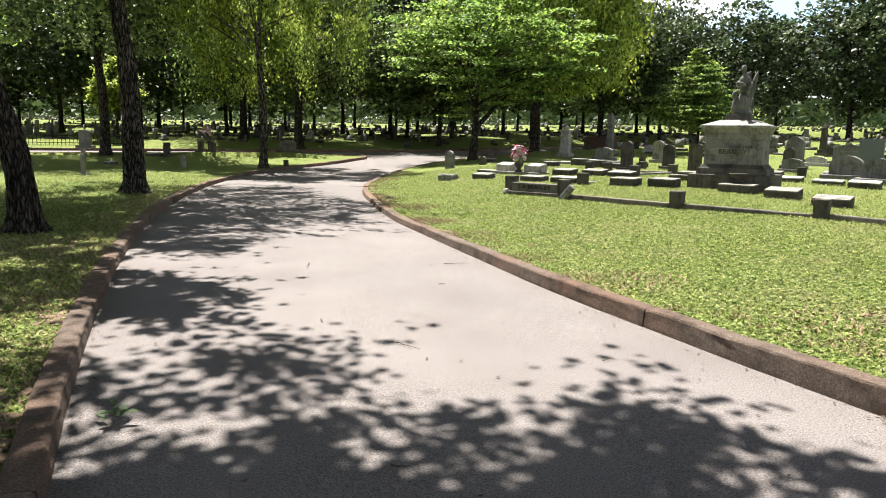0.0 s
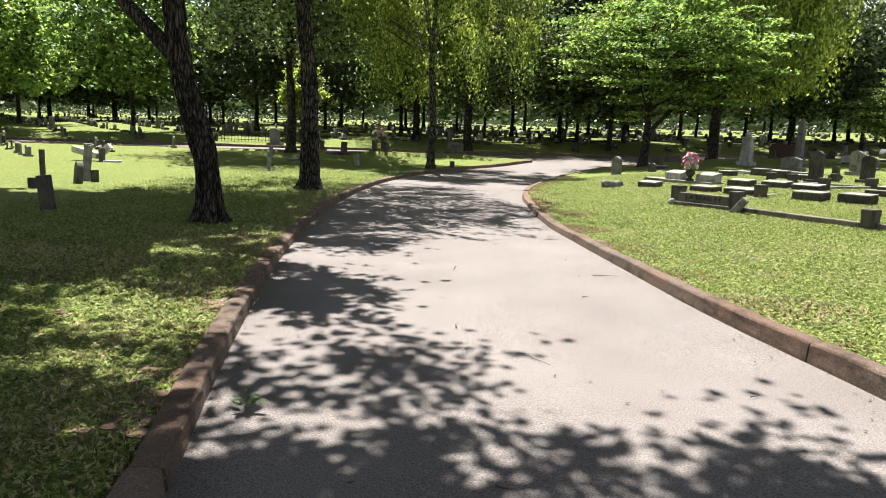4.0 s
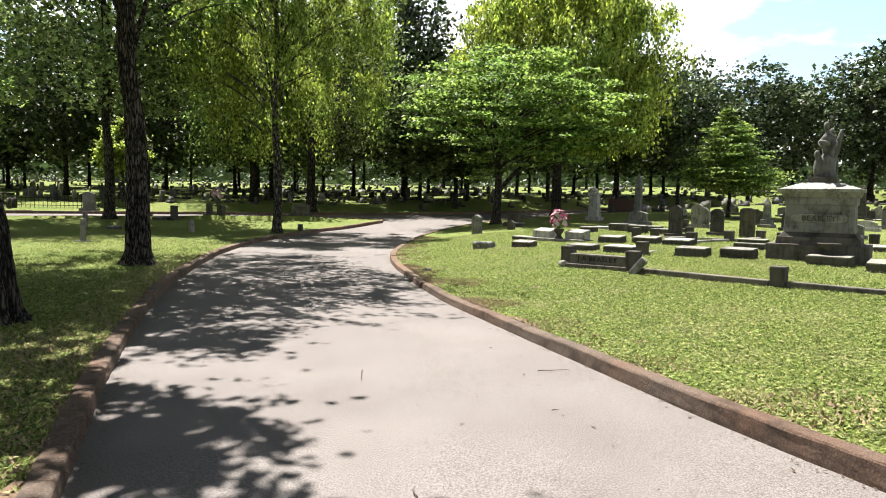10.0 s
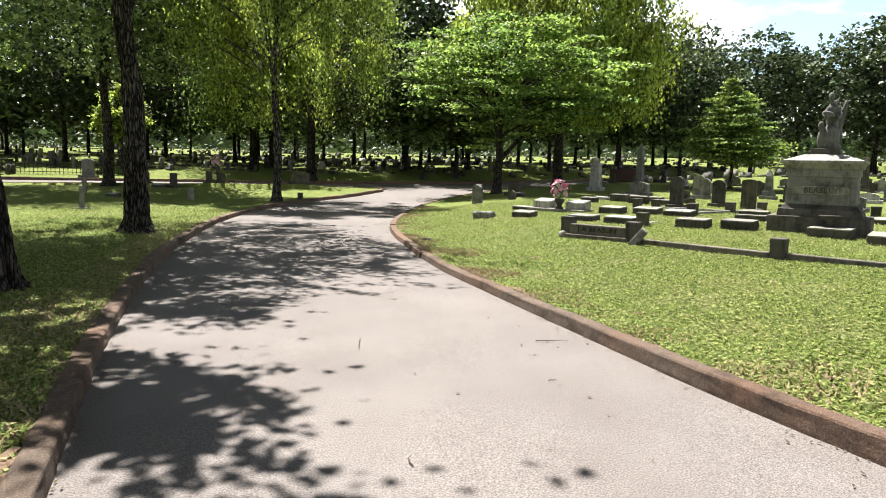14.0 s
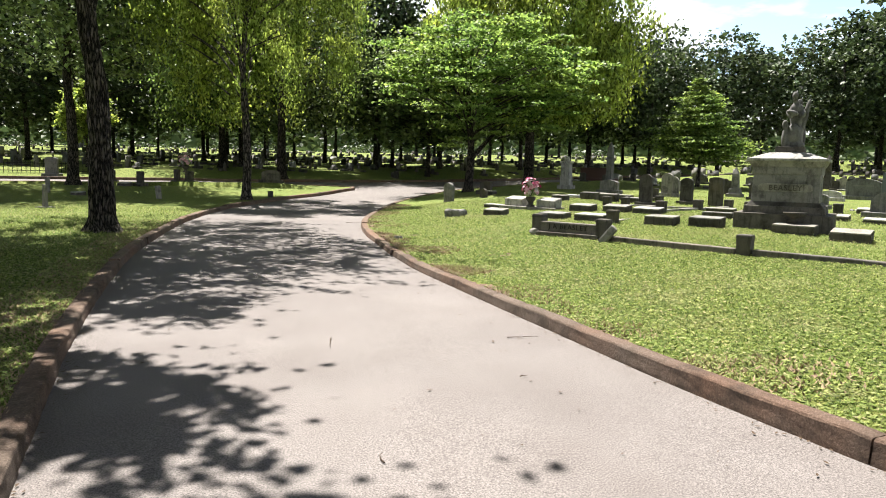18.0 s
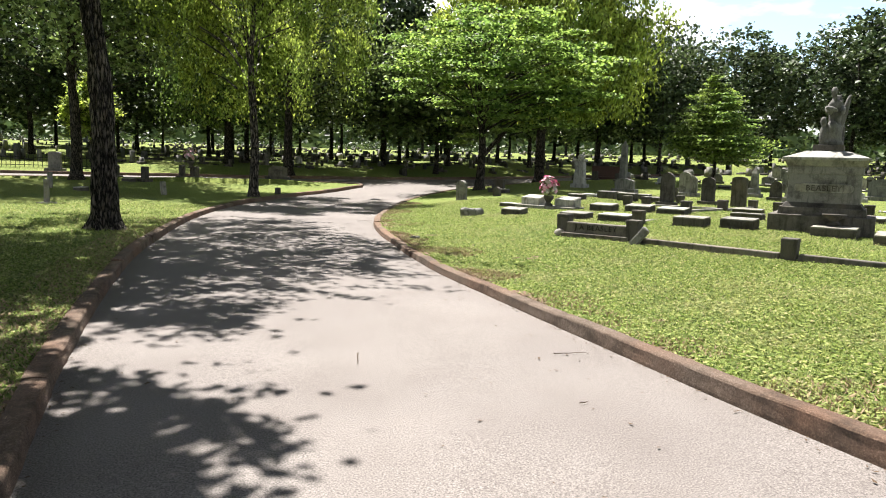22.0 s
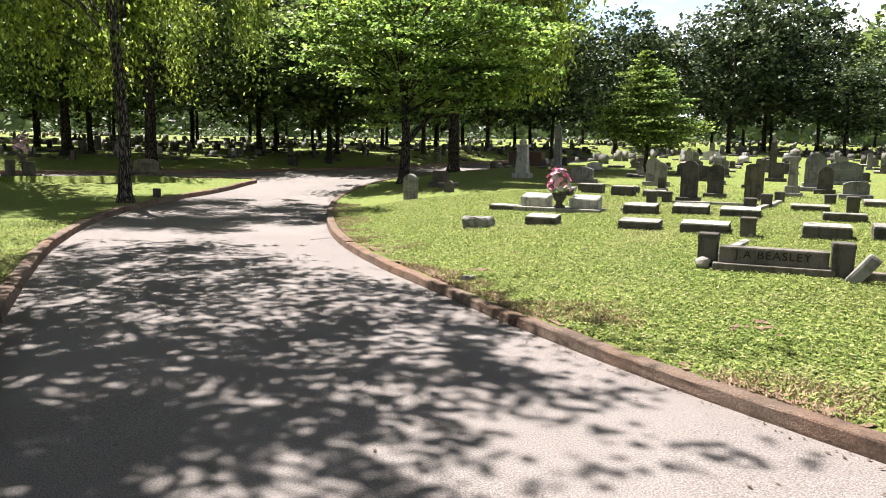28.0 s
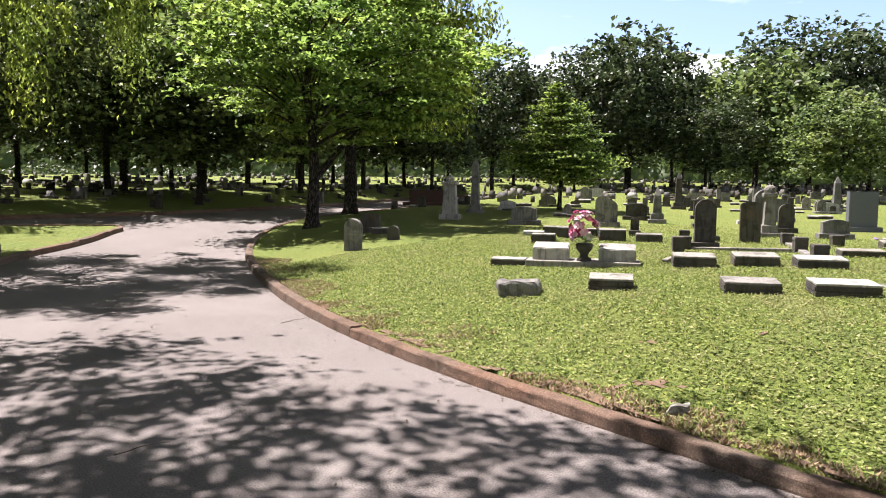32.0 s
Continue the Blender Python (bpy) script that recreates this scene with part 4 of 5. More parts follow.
prop = stone_thing("broken_stone", CR[0] - 0.12, CR[1] - 0.2, 0, "broken pale stone shaft leaning against a plot post", "stone")
bm = bmesh.new()
box(bm, 0.13, 0.11, 0.36, bevel=0.03)
roughen(bm, 0.015, 6)
piece = part("broken_shaft", bm, LIMESTONE, prop)
piece.rotation_euler = (radians(-8), radians(38), 0)
loose = stone_thing("loose_block", 4.52, 14.35, 20, "loose weathered stone block lying in the plot", "stone")
bm = bmesh.new()
box(bm, 0.34, 0.2, 0.16, z=0.02, bevel=0.025)
roughen(bm, 0.01, 6)
part("block", bm, LIMESTONE, loose)
knob = stone_thing("stone_stub", CL[0] - 0.12, CL[1] - 0.06, 0, "small broken stone stub beside the plot post", "stone")
bm = bmesh.new()
bmesh.ops.create_icosphere(bm, subdivisions=2, radius=0.09)
roughen(bm, 0.03, 9)
for v in bm.verts:
    v.co.z = v.co.z * 0.8 + 0.07
part("stub", bm, LIMESTONE, knob)

# low markers, row by row
low_marker(3.86, 19.1, 0.58, 0.2, label="low pale slant marker with a dark edge in the grass")
low_marker(4.45, 21.85, 0.6, 0.14, slope=0.1, mat=MARBLE, label="low flat white marble marker in the grass")
low_marker(4.97, 17.95, 0.68, 0.18, d=0.42, slope=0.25, label="low slant marker with a stained pale top")
low_marker(5.6, 17.2, 0.74, 0.18, d=0.45, slope=0.2, mat=MARBLE, label="low broad marker with a worn pale top")
low_marker(6.3, 19.75, 0.66, 0.23, d=0.4, slope=0.25, label="low block marker with a sunlit top")
low_marker(7.0, 19.2, 0.68, 0.22, d=0.4, slope=0.3, label="low block marker with a sunlit top")
low_marker(7.5, 18.5, 0.72, 0.2, d=0.4, slope=0.3, mat=MARBLE, label="low block marker with a sunlit top")
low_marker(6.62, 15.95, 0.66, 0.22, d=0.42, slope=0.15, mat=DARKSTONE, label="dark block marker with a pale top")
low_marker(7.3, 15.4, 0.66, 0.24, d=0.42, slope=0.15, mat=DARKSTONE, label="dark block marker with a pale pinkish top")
low_marker(9.7, 19.0, 0.74, 0.17, slope=0.2, label="low dark marker before a headstone")
low_marker(8.7, 17.4, 0.72, 0.16, slope=0.0, label="flat stone slab lying in the grass")
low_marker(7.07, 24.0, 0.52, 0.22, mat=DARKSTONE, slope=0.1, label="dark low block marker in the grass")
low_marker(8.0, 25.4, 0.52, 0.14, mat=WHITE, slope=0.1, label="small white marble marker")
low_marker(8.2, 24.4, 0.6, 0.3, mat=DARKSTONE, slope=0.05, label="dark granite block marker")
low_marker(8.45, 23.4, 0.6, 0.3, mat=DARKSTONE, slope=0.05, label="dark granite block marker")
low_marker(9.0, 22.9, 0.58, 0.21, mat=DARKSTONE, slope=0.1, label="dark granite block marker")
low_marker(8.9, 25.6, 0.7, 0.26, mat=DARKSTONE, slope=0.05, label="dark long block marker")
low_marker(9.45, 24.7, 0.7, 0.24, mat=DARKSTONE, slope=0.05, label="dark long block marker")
low_marker(11.2, 16.85, 0.7, 0.18, mat=MARBLE, label="pale low marker beyond the monument")
low_marker(11.6, 15.9, 0.72, 0.16, mat=MARBLE, label="pale low marker beyond the monument")
low_marker(11.85, 15.0, 0.7, 0.22, mat=MARBLE, label="pale low marker beyond the monument")
low_marker(8.85, 13.35, 0.68, 0.25, d=0.42, label="low block marker beside the monument")
low_marker(9.05, 12.15, 0.68, 0.24, d=0.42, label="low block marker with a sunlit rounded top")
low_marker(10.9, 17.5, 0.9, 0.13, slope=0.0, mat=LIMESTONE, label="flat broad slab in the grass")
low_marker(5.7, 28.4, 0.55, 0.18, slope=0.1, label="pale low stone in the shade")
low_marker(12.4, 19.6, 0.7, 0.2, label="low stone marker in the grass")
low_marker(13.0, 14.2, 0.7, 0.2, mat=MARBLE, label="pale low stone marker in the grass")
low_marker(14.6, 19.8, 0.7, 0.2, mat=MARBLE, label="pale low stone marker in the grass")
low_marker(16.2, 20.4, 1.0, 0.2, mat=DARKSTONE, label="dark low stone marker in the grass")
low_marker(10.6, 11.0, 0.7, 0.2, label="low stone marker in the grass")

# two slant markers on one plinth, with a vase of flowers between them
pl = stone_thing("double_marker", 5.3, 21.05, 0, "long low plinth with two pale slant markers", "gravestone")
bm = bmesh.new()
box(bm, 1.75, 0.62, 0.1, bevel=0.015)
roughen(bm, 0.005, 6)
part("plinth", bm, LIMESTONE, pl)
for sx in (-0.5, 0.52):
    bm = bmesh.new()
    box(bm, 0.56, 0.4, 0.27, x=sx, y=0.03, z=0.09, bevel=0)
    for v in bm.verts:
        if v.co.z > 0.2 and v.co.y < 0:
            v.co.z -= 0.07
    bmesh.ops.bevel(bm, geom=bm.edges[:], offset=0.014, segments=2, affect="EDGES")
    roughen(bm, 0.006, 7)
    part("slant_block", bm, MARBLE, pl)


def lathe(profile, n=18):
    bm = bmesh.new()
    rings = [[bm.verts.new((r * math.cos(2 * math.pi * i / n), r * math.sin(2 * math.pi * i / n), z)) for i in range(n)] for r, z in profile]
    for a, b in zip(rings, rings[1:]):
        for i in range(n):
            bm.faces.new((a[i], a[(i + 1) % n], b[(i + 1) % n], b[i])).smooth = True
    bm.faces.new(rings[0][::-1])
    bm.faces.new(rings[-1])
    return bm


def flower_vase(x, y, s, stand, label, tones):
    z = ground_at(x, y) + stand
    root = tagged(new("flower_vase"), label, "vase")
    root.matrix_world = pose(x, y, z - 0.01) @ Matrix.Diagonal((s, s, s, 1))
    part("vase", lathe([(0.1, 0), (0.1, 0.03), (0.05, 0.06), (0.06, 0.1), (0.11, 0.17), (0.12, 0.22), (0.1, 0.24)]), DARKSTONE, root)
    rng = random.Random(4)
    for k in range(46):
        a, e = rng.uniform(0, 2 * math.pi), rng.uniform(-0.35, 1.35)
        c = Vector((math.cos(a) * math.cos(e) * 0.2, math.sin(a) * math.cos(e) * 0.2, 0.42 + math.sin(e) * 0.22)) * rng.uniform(0.85, 1.08)
        bm = bmesh.new()
        for ring, (r, tilt) in enumerate(((0.062, 0.35), (0.042, 0.9))):
            for i in range(6):
                t = 2 * math.pi * i / 6 + ring * 0.5
                d = Vector((math.cos(t), math.sin(t), 0))
                q = Vector((-d.y, d.x, 0))
                b0 = bm.verts.new((0, 0, 0))
                b1 = bm.verts.new(d * r * 0.6 * math.cos(tilt) + q * r * 0.42 + Vector((0, 0, r * math.sin(tilt) * 0.7)))
                b2 = bm.verts.new(d * r * math.cos(tilt * 0.6) + Vector((0, 0, r * math.sin(tilt))))
                b3 = bm.verts.new(d * r * 0.6 * math.cos(tilt) - q * r * 0.42 + Vector((0, 0, r * math.sin(tilt) * 0.7)))
                bm.faces.new((b0, b1, b2, b3))
        f = part("flower", bm, rng.choice(tones), root)
        f.matrix_local = Matrix.Translation(c) @ (c - Vector((0, 0, 0.38))).to_track_quat("Z", "Y").to_matrix().to_4x4()
    bm = bmesh.new()
    for k in range(30):
        a = rng.uniform(0, 2 * math.pi)
        d = Vector((math.cos(a), math.sin(a), rng.uniform(0.1, 0.9))).normalized()
        q = d.cross(Vector((0, 0, 1))).normalized() * 0.022
        p = Vector((0, 0, 0.24))
        vs = [bm.verts.new(p), bm.verts.new(p + d * 0.12 + q), bm.verts.new(p + d * 0.24), bm.verts.new(p + d * 0.12 - q)]
        bm.faces.new(vs)
    part("foliage", bm, LEAF_MID, root)["kind"] = "stuff"
    return root


flower_vase(5.24, 20.97, 1.15, 0.09, "dark stone vase full of pink and white artificial flowers", (PINK, PALEPINK, PALEPINK, WHITE, PINK, PALEPINK, MAGENTA))
flower_vase(-6.65, 35.1, 1.3, 0.5, "vase of pale pink flowers on a headstone", (PALEPINK, WHITE, PALEPINK))

def flower_blanket(x, y, label):
    """A loose heap of cut flowers laid out on the grass."""
    root = tagged(new("flower_heap"), label, "flowers")
    root.matrix_world = pose(x, y, ground_at(x, y), 0, 0, ROW)
    rng = random.Random(8)
    lilac = make_plain("lilac_petals", (0.2, 0.13, 0.3), 0.7)
    for k in range(60):
        px, py = rng.gauss(0, 0.28), rng.gauss(0, 0.12)
        pz = 0.02 + 0.22 * math.exp(-(px * px + 3 * py * py) / 0.03) * rng.random()
        bm = bmesh.new()
        bmesh.ops.create_cone(bm, cap_ends=True, segments=6, radius1=0.05, radius2=0.02, depth=0.05)
        for v in bm.verts:
            v.co.z *= rng.uniform(0.6, 1.3)
        f = part("flower", bm, rng.choice((WHITE, WHITE, PALEPINK, lilac, lilac)), root)
        f.matrix_local = pose(px, py, pz, rng.uniform(-50, 50), rng.uniform(-50, 50), 0)
    return root


flower_blanket(15.6, 20.9, "heap of white, pink and lilac flowers laid beside a granite headstone")

# uprights of the near rows
tablet(8.72, 21.35, 0.36, 0.95, 0.14, DARKSTONE, label="tall dark headstone with a rounded top and pale streaks")
tablet(10.7, 22.75, 0.38, 0.86, 0.14, DARKSTONE, label="tall dark stained headstone with a rounded top", arch=0.6)
tablet(11.3, 22.1, 0.42, 0.92, 0.14, DARKSTONE, label="tall dark weathered headstone with a low arched top", arch=0.35, base=False)
tablet(12.4, 27.5, 0.42, 0.9, 0.16, LIMESTONE, label="grey arched headstone on a base", arch=0.7)
tablet(3.84, 26.3, 0.36, 0.68, 0.16, LIMESTONE, arch=0.9, tilt=4, label="lone small worn headstone on the lawn near the kerb", base=False)
tablet(10.6, 24.7, 0.2, 0.45, 0.16, DARKSTONE, arch=0.1, label="small dark square stone post")
tablet(12.6, 27.4, 0.42, 0.78, 0.14, LIMESTONE, label="grey arched headstone standing on the lawn")
tablet(15.2, 26.2, 0.4, 0.72, 0.14, DARKSTONE, label="dark arched headstone standing on the lawn")
tablet(13.4, 17.75, 0.8, 0.66, 0.3, GRANITE, label="broad grey headstone with a round arched top", arch=1.0)
tablet(13.25, 16.35, 0.75, 0.64, 0.3, GRANITE, label="broad grey headstone with a round arched top", arch=1.0)
tablet(16.75, 25.2, 0.6, 1.2, 0.3, GRANITE, label="tall grey round-topped monument", arch=1.0)
tablet(15.7, 23.9, 0.4, 0.8, 0.14, DARKSTONE, label="dark upright headstone among paler stones")
tablet(19.6, 29.5, 0.55, 0.75, 0.14, DARKSTONE, label="dark upright flat-topped headstone among others", arch=0.2)
tablet(5.2, 27.0, 0.26, 0.34, 0.14, DARKSTONE, label="small dark stone stub in the shade", base=False)
tablet(5.75, 29.2, 0.5, 0.5, 0.16, DARKSTONE, label="dark headstone in the tree's shade", arch=0.2)
die(10.7, 29.0, 0.74, 0.56, label="grey headstone with a low curved top on a wide base")
die(18.3, 23.2, 0.74, 1.16, 0.3, make_plain("blue_grey_granite", (0.105, 0.116, 0.132), 0.55, 0, 0.12), crest=0.0, label="large plain blue-grey granite headstone on a base")
die(18.8, 26.9, 0.74, 0.42, mat=WHITE, label="low white marble headstone on a base")
die(20.6, 27.4, 1.2, 0.85, 0.3, GRANITE, label="wide grey headstone with carved panels")
die(14.6, 22.0, 0.6, 0.5, label="small grey headstone on a base")
die(16.2, 29.6, 0.7, 0.6, mat=DARKSTONE, label="dark headstone on a base")
for px, py, w, h in ((7.95, 18.75, 0.24, 0.26), (9.6, 20.0, 0.24, 0.26), (8.1, 21.3, 0.22, 0.22), (11.2, 21.2, 0.24, 0.22), (12.2, 20.7, 0.26, 0.2), (7.4, 20.9, 0.22, 0.24),
                     (9.75, 22.6, 0.22, 0.22), (10.1, 18.4, 0.24, 0.3), (12.9, 18.9, 0.24, 0.26)):
    coping_post(px, py, w, h)
coping(8.05, 18.85, 9.5, 19.9, 0.14, 0.1)
coping(9.7, 20.0, 11.1, 21.1, 0.14, 0.1)
coping(8.2, 21.25, 9.5, 20.1, 0.14, 0.1)
coping(7.4, 20.8, 6.2, 20.2, 0.12, 0.09)


def obelisk(x, y, w, h, label, mat=None, cross=False):
    root = stone_thing("obelisk", x, y, 0, label, "monument")
    m = mat or GRANITE
    bm = bmesh.new()
    box(bm, w * 2.0, w * 2.0, 0.14, bevel=0.02)
    part("base", bm, m, root)
    bm = bmesh.new()
    box(bm, w * 1.5, w * 1.5, 0.2, z=0.13, bevel=0.02, top=(0.92, 0.92))
    part("plinth", bm, m, root)
    bm = bmesh.new()
    box(bm, w, w, h - 0.4, z=0.32, bevel=0.012, top=(0.78, 0.78))
    part("shaft", bm, m, root)
    bm = bmesh.new()
    if cross:
        box(bm, w * 1.25, w * 1.25, 0.12, z=h - 0.1, bevel=0.03)
        bmesh.ops.create_icosphere(bm, subdivisions=2, radius=w * 0.55, matrix=Matrix.Translation((0, 0, h + 0.08)))
    else:
        box(bm, w * 0.8, w * 0.8, w, z=h - 0.09, bevel=0, top=(0.06, 0.06))
    part("top", bm, m, root)
    return root


obelisk(13.6, 23.1, 0.26, 1.1, "slender grey stone column with a knob on top", LIMESTONE, True)
obelisk(15.6, 28.2, 0.28, 1.0, "slim grey obelisk among headstones")
obelisk(12.9, 34.5, 0.3, 1.9, "tall grey obelisk on the far lawn")
obelisk(24.0, 34.0, 0.32, 1.5, "weathered obelisk on the far lawn", DARKSTONE)
obelisk(30.0, 30.0, 0.32, 1.4, "grey obelisk on the far lawn", GRANITE)


# a rough field stone
def boulder(x, y, w, d, h, mat, label, yaw=0):
    root = stone_thing("rough_stone", x, y, yaw, label, "stone")
    bm = bmesh.new()
    bmesh.ops.create_cube(bm, size=1)
    bmesh.ops.subdivide_edges(bm, edges=bm.edges[:], cuts=5, use_grid_fill=True)
    for v in bm.verts:
        v.co = v.co.lerp(v.co.normalized() * 0.6, 0.35)
        v.co = Vector((v.co.x * w, v.co.y * d, (v.co.z + 0.45) * h))
    roughen(bm, 0.05, 5, x)
    roughen(bm, 0.015, 18, y)
    part("stone", bm, mat, root)
    return root


boulder(2.98, 19.8, 0.52, 0.34, 0.2, LIMESTONE, "rough-hewn low field stone marker in the grass")
boulder(1.2, 16.0, 0.14, 0.1, 0.09, LIMESTONE, "small broken stone at the lawn's edge")


# white carved stone under the trees
def draped_monument(x, y, h, label):
    root = stone_thing("carved_monument", x, y, 0, label, "monument")
    bm = bmesh.new()
    box(bm, 0.62, 0.5, 0.18, bevel=0.02)
    part("base", bm, MARBLE, root)
    bm = bmesh.new()
    box(bm, 0.46, 0.34, h - 0.3, z=0.17, bevel=0.03, top=(0.82, 0.82))
    bmesh.ops.subdivide_edges(bm, edges=bm.edges[:], cuts=3, use_grid_fill=True)
    roughen(bm, 0.02, 6, x)
    part("shaft", bm, MARBLE, root)
    bm = bmesh.new()
    box(bm, 0.5, 0.38, 0.1, z=h - 0.15, bevel=0.03)
    bmesh.ops.create_icosphere(bm, subdivisions=2, radius=0.14, matrix=Matrix.Translation((0, 0, h + 0.02)))
    part("draped_top", bm, MARBLE, root)
    return root


draped_monument(9.75, 31.5, 1.25, "pale carved marble monument under the trees")


# ---- family monument with a winged figure ----
MX, MY, MYAW = 8.85, 15.2, 7.0
mon = stone_thing("family_monument", MX, MY, MYAW, "tall stained limestone family monument with stepped base and flared cap", "monument")
mon.scale = (0.94, 0.94, 0.95)
for nm, w, d, h, z, tp, mat in (("base", 1.84, 1.46, 0.36, 0.0, (1, 1), GREYSTONE), ("second_step", 1.54, 1.2, 0.16, 0.35, (0.97, 0.97), GREYSTONE),
                                ("moulding", 1.44, 1.1, 0.1, 0.5, (0.9, 0.89), DARKSTONE), ("die", 1.28, 0.96, 0.58, 0.58, (0.965, 0.96), LIMESTONE),
                                ("frieze", 1.3, 0.98, 0.16, 1.15, (1.0, 1.0), LIMESTONE), ("cornice", 1.34, 1.02, 0.12, 1.3, (1.08, 1.1), LIMESTONE)):
    bm = bmesh.new()
    box(bm, w, d, h, z=z, bevel=0.018, top=tp)
    bmesh.ops.subdivide_edges(bm, edges=[e for e in bm.edges if e.calc_length() > 0.3], cuts=5, use_grid_fill=True)
    roughen(bm, 0.0015, 5, z)
    part(nm, bm, mat, mon)
bm = bmesh.new()
box(bm, 1.52, 1.2, 0.06, z=1.415, bevel=0.015)
box(bm, 1.48, 1.16, 0.13, z=1.47, bevel=0.01, top=(0.5, 0.5))
part("cap", bm, MARBLE, mon, "pale roof-shaped capstone")
bm = bmesh.new()
box(bm, 0.54, 0.5, 0.15, z=1.57, bevel=0.015)
part("figure_plinth", bm, DARKSTONE, mon)
bm = bmesh.new()
box(bm, 0.8, 0.02, 0.17, y=-0.487, z=0.8, bevel=0.008)
for sx in (-1, 1):
    bmesh.ops.create_cone(bm, cap_ends=True, segments=16, radius1=0.075, radius2=0.07, depth=0.02, matrix=Matrix.Translation((sx * 0.44, -0.487, 0.885)) @ Matrix.Rotation(radians(90), 4, "X"))
panel = part("name_panel", bm, LIMESTONE, mon)
for z in (0.81, 0.95):
    bm = bmesh.new()
    box(bm, 0.7, 0.02, 0.012, y=-0.498, z=z, bevel=0)
    part("panel_rim", bm, MARBLE, panel)
txt = bpy.data.curves.new("inscription", "FONT")
txt.body, txt.size, txt.extrude, txt.align_x = "BEASLEY", 0.15, 0.012, "CENTER"
txt.space_character = 1.12
letters = new("inscription", txt)
letters.parent = panel
letters.matrix_local = pose(0, -0.51, 0.832, 90, 0, 0)
txt.materials.append(DARKSTONE)


def winged_figure(x, y, z, yaw):
    """A weathered stone statue: robed mass, bowed head, folded wings, a small figure at its knee; one plain shape."""
    bm = bmesh.new()

    def blob(c, r, turn=(0, 0, 0)):
        m = Matrix.Translation(c) @ Euler([radians(a) for a in turn]).to_matrix().to_4x4() @ Matrix.Diagonal((*r, 1))
        bmesh.ops.create_uvsphere(bm, u_segments=16, v_segments=10, radius=1, matrix=m)

    blob((0.02, 0.02, 0.06), (0.3, 0.27, 0.1))
    blob((0.02, 0.02, 0.26), (0.21, 0.2, 0.3))
    blob((0.0, -0.1, 0.3), (0.15, 0.16, 0.22), (20, 0, 0))
    blob((0.04, 0.03, 0.62), (0.16, 0.13, 0.3))
    blob((0.03, 0.0, 0.84), (0.19, 0.12, 0.12))
    blob((-0.03, -0.05, 1.1), (0.075, 0.09, 0.11), (22, 0, 0))
    blob((-0.03, -0.02, 1.13), (0.088, 0.095, 0.085))
    blob((-0.01, 0.0, 0.97), (0.065, 0.065, 0.1))
    blob((-0.15, -0.12, 0.72), (0.07, 0.19, 0.07), (25, 0, 20))
    blob((-0.08, -0.24, 0.74), (0.17, 0.06, 0.06), (0, 10, 10))
    blob((0.2, -0.1, 0.72), (0.07, 0.17, 0.07), (25, 0, -15))
    blob((-0.22, -0.08, 0.2), (0.1, 0.11, 0.24))
    blob((-0.24, -0.12, 0.5), (0.085, 0.085, 0.1))
    for sx, out in ((0.08, 0.0), (0.27, 14.0)):
        blob((sx, 0.17, 0.66), (0.085, 0.045, 0.44), (-7, out, 0))
        blob((sx + 0.06, 0.18, 0.9), (0.055, 0.04, 0.2), (-10, out + 6, 0))
        blob((sx + 0.02, 0.22, 0.26), (0.05, 0.035, 0.28), (-12, 0, 0))
    for k in range(7):
        a = -1.2 + k * 0.4
        blob((0.02 + math.sin(a) * 0.2, 0.02 - math.cos(a) * 0.18, 0.22), (0.035, 0.035, 0.24))
    bmesh.ops.scale(bm, vec=(0.68, 0.76, 0.9), verts=bm.verts)
    ob = part("statue", bm, make_stone("weathered_statue_stone", (0.16, 0.157, 0.15), (0.022, 0.022, 0.021)))
    rem = ob.modifiers.new("merge", "REMESH")
    rem.mode, rem.voxel_size, rem.use_smooth_shade = "VOXEL", 0.022, True
    ob.matrix_world = pose(x, y, z, 0, 0, yaw)
    return tagged(ob, "weathered grey stone winged figure with bowed head", "statue")


winged_figure(MX + 0.02, MY - 0.02, ground_at(MX, MY) - 0.02 + 1.615, ROW + MYAW + 8)
low_marker(8.45, 14.3, 0.78, 0.22, d=0.46, slope=0.1, label="low pale-topped marker before the family monument")
urn = tagged(new("urn"), "small dark stone urn on a marker before the monument", "urn")
urn.matrix_world = pose(8.5, 14.42, ground_at(8.5, 14.42) + 0.19)
part("bowl", lathe([(0.11, 0), (0.12, 0.03), (0.06, 0.06), (0.07, 0.09), (0.16, 0.14), (0.2, 0.18), (0.2, 0.2), (0.14, 0.2)]), DARKSTONE, urn)

die(14.4, 40.2, 1.7, 0.72, 0.6, make_plain("red_brown_granite", (0.085, 0.045, 0.04), 0.5, 0, 0.2), crest=0.0, label="broad dark red-brown granite headstone under the trees")

# ---- left lawn ----
sp = stone_thing("sign_post", -7.75, 22.7, 20, "slim pale stone post on a flat square foot", "post")
bm = bmesh.new()
box(bm, 0.34, 0.34, 0.06, bevel=0.01)
part("foot", bm, MARBLE, sp)
bm = bmesh.new()
box(bm, 0.11, 0.11, 0.62, z=0.04, bevel=0.012, top=(0.85, 0.85))
part("shaft", bm, LIMESTONE, sp)
tablet(-10.0, 28.8, 0.16, 0.55, 0.12, LIMESTONE, arch=0.1, label="narrow stone post on the shaded lawn", base=False)
low_marker(-8.8, 28.2, 0.5, 0.16, mat=MARBLE, label="low pale marker on the shaded lawn")
low_marker(-8.8, 33.6, 0.7, 0.2, mat=DARKSTONE, label="dark low marker on the shaded lawn")
tablet(-8.2, 33.7, 0.38, 0.65, 0.16, DARKSTONE, arch=0.15, label="dark square headstone on the shaded lawn")
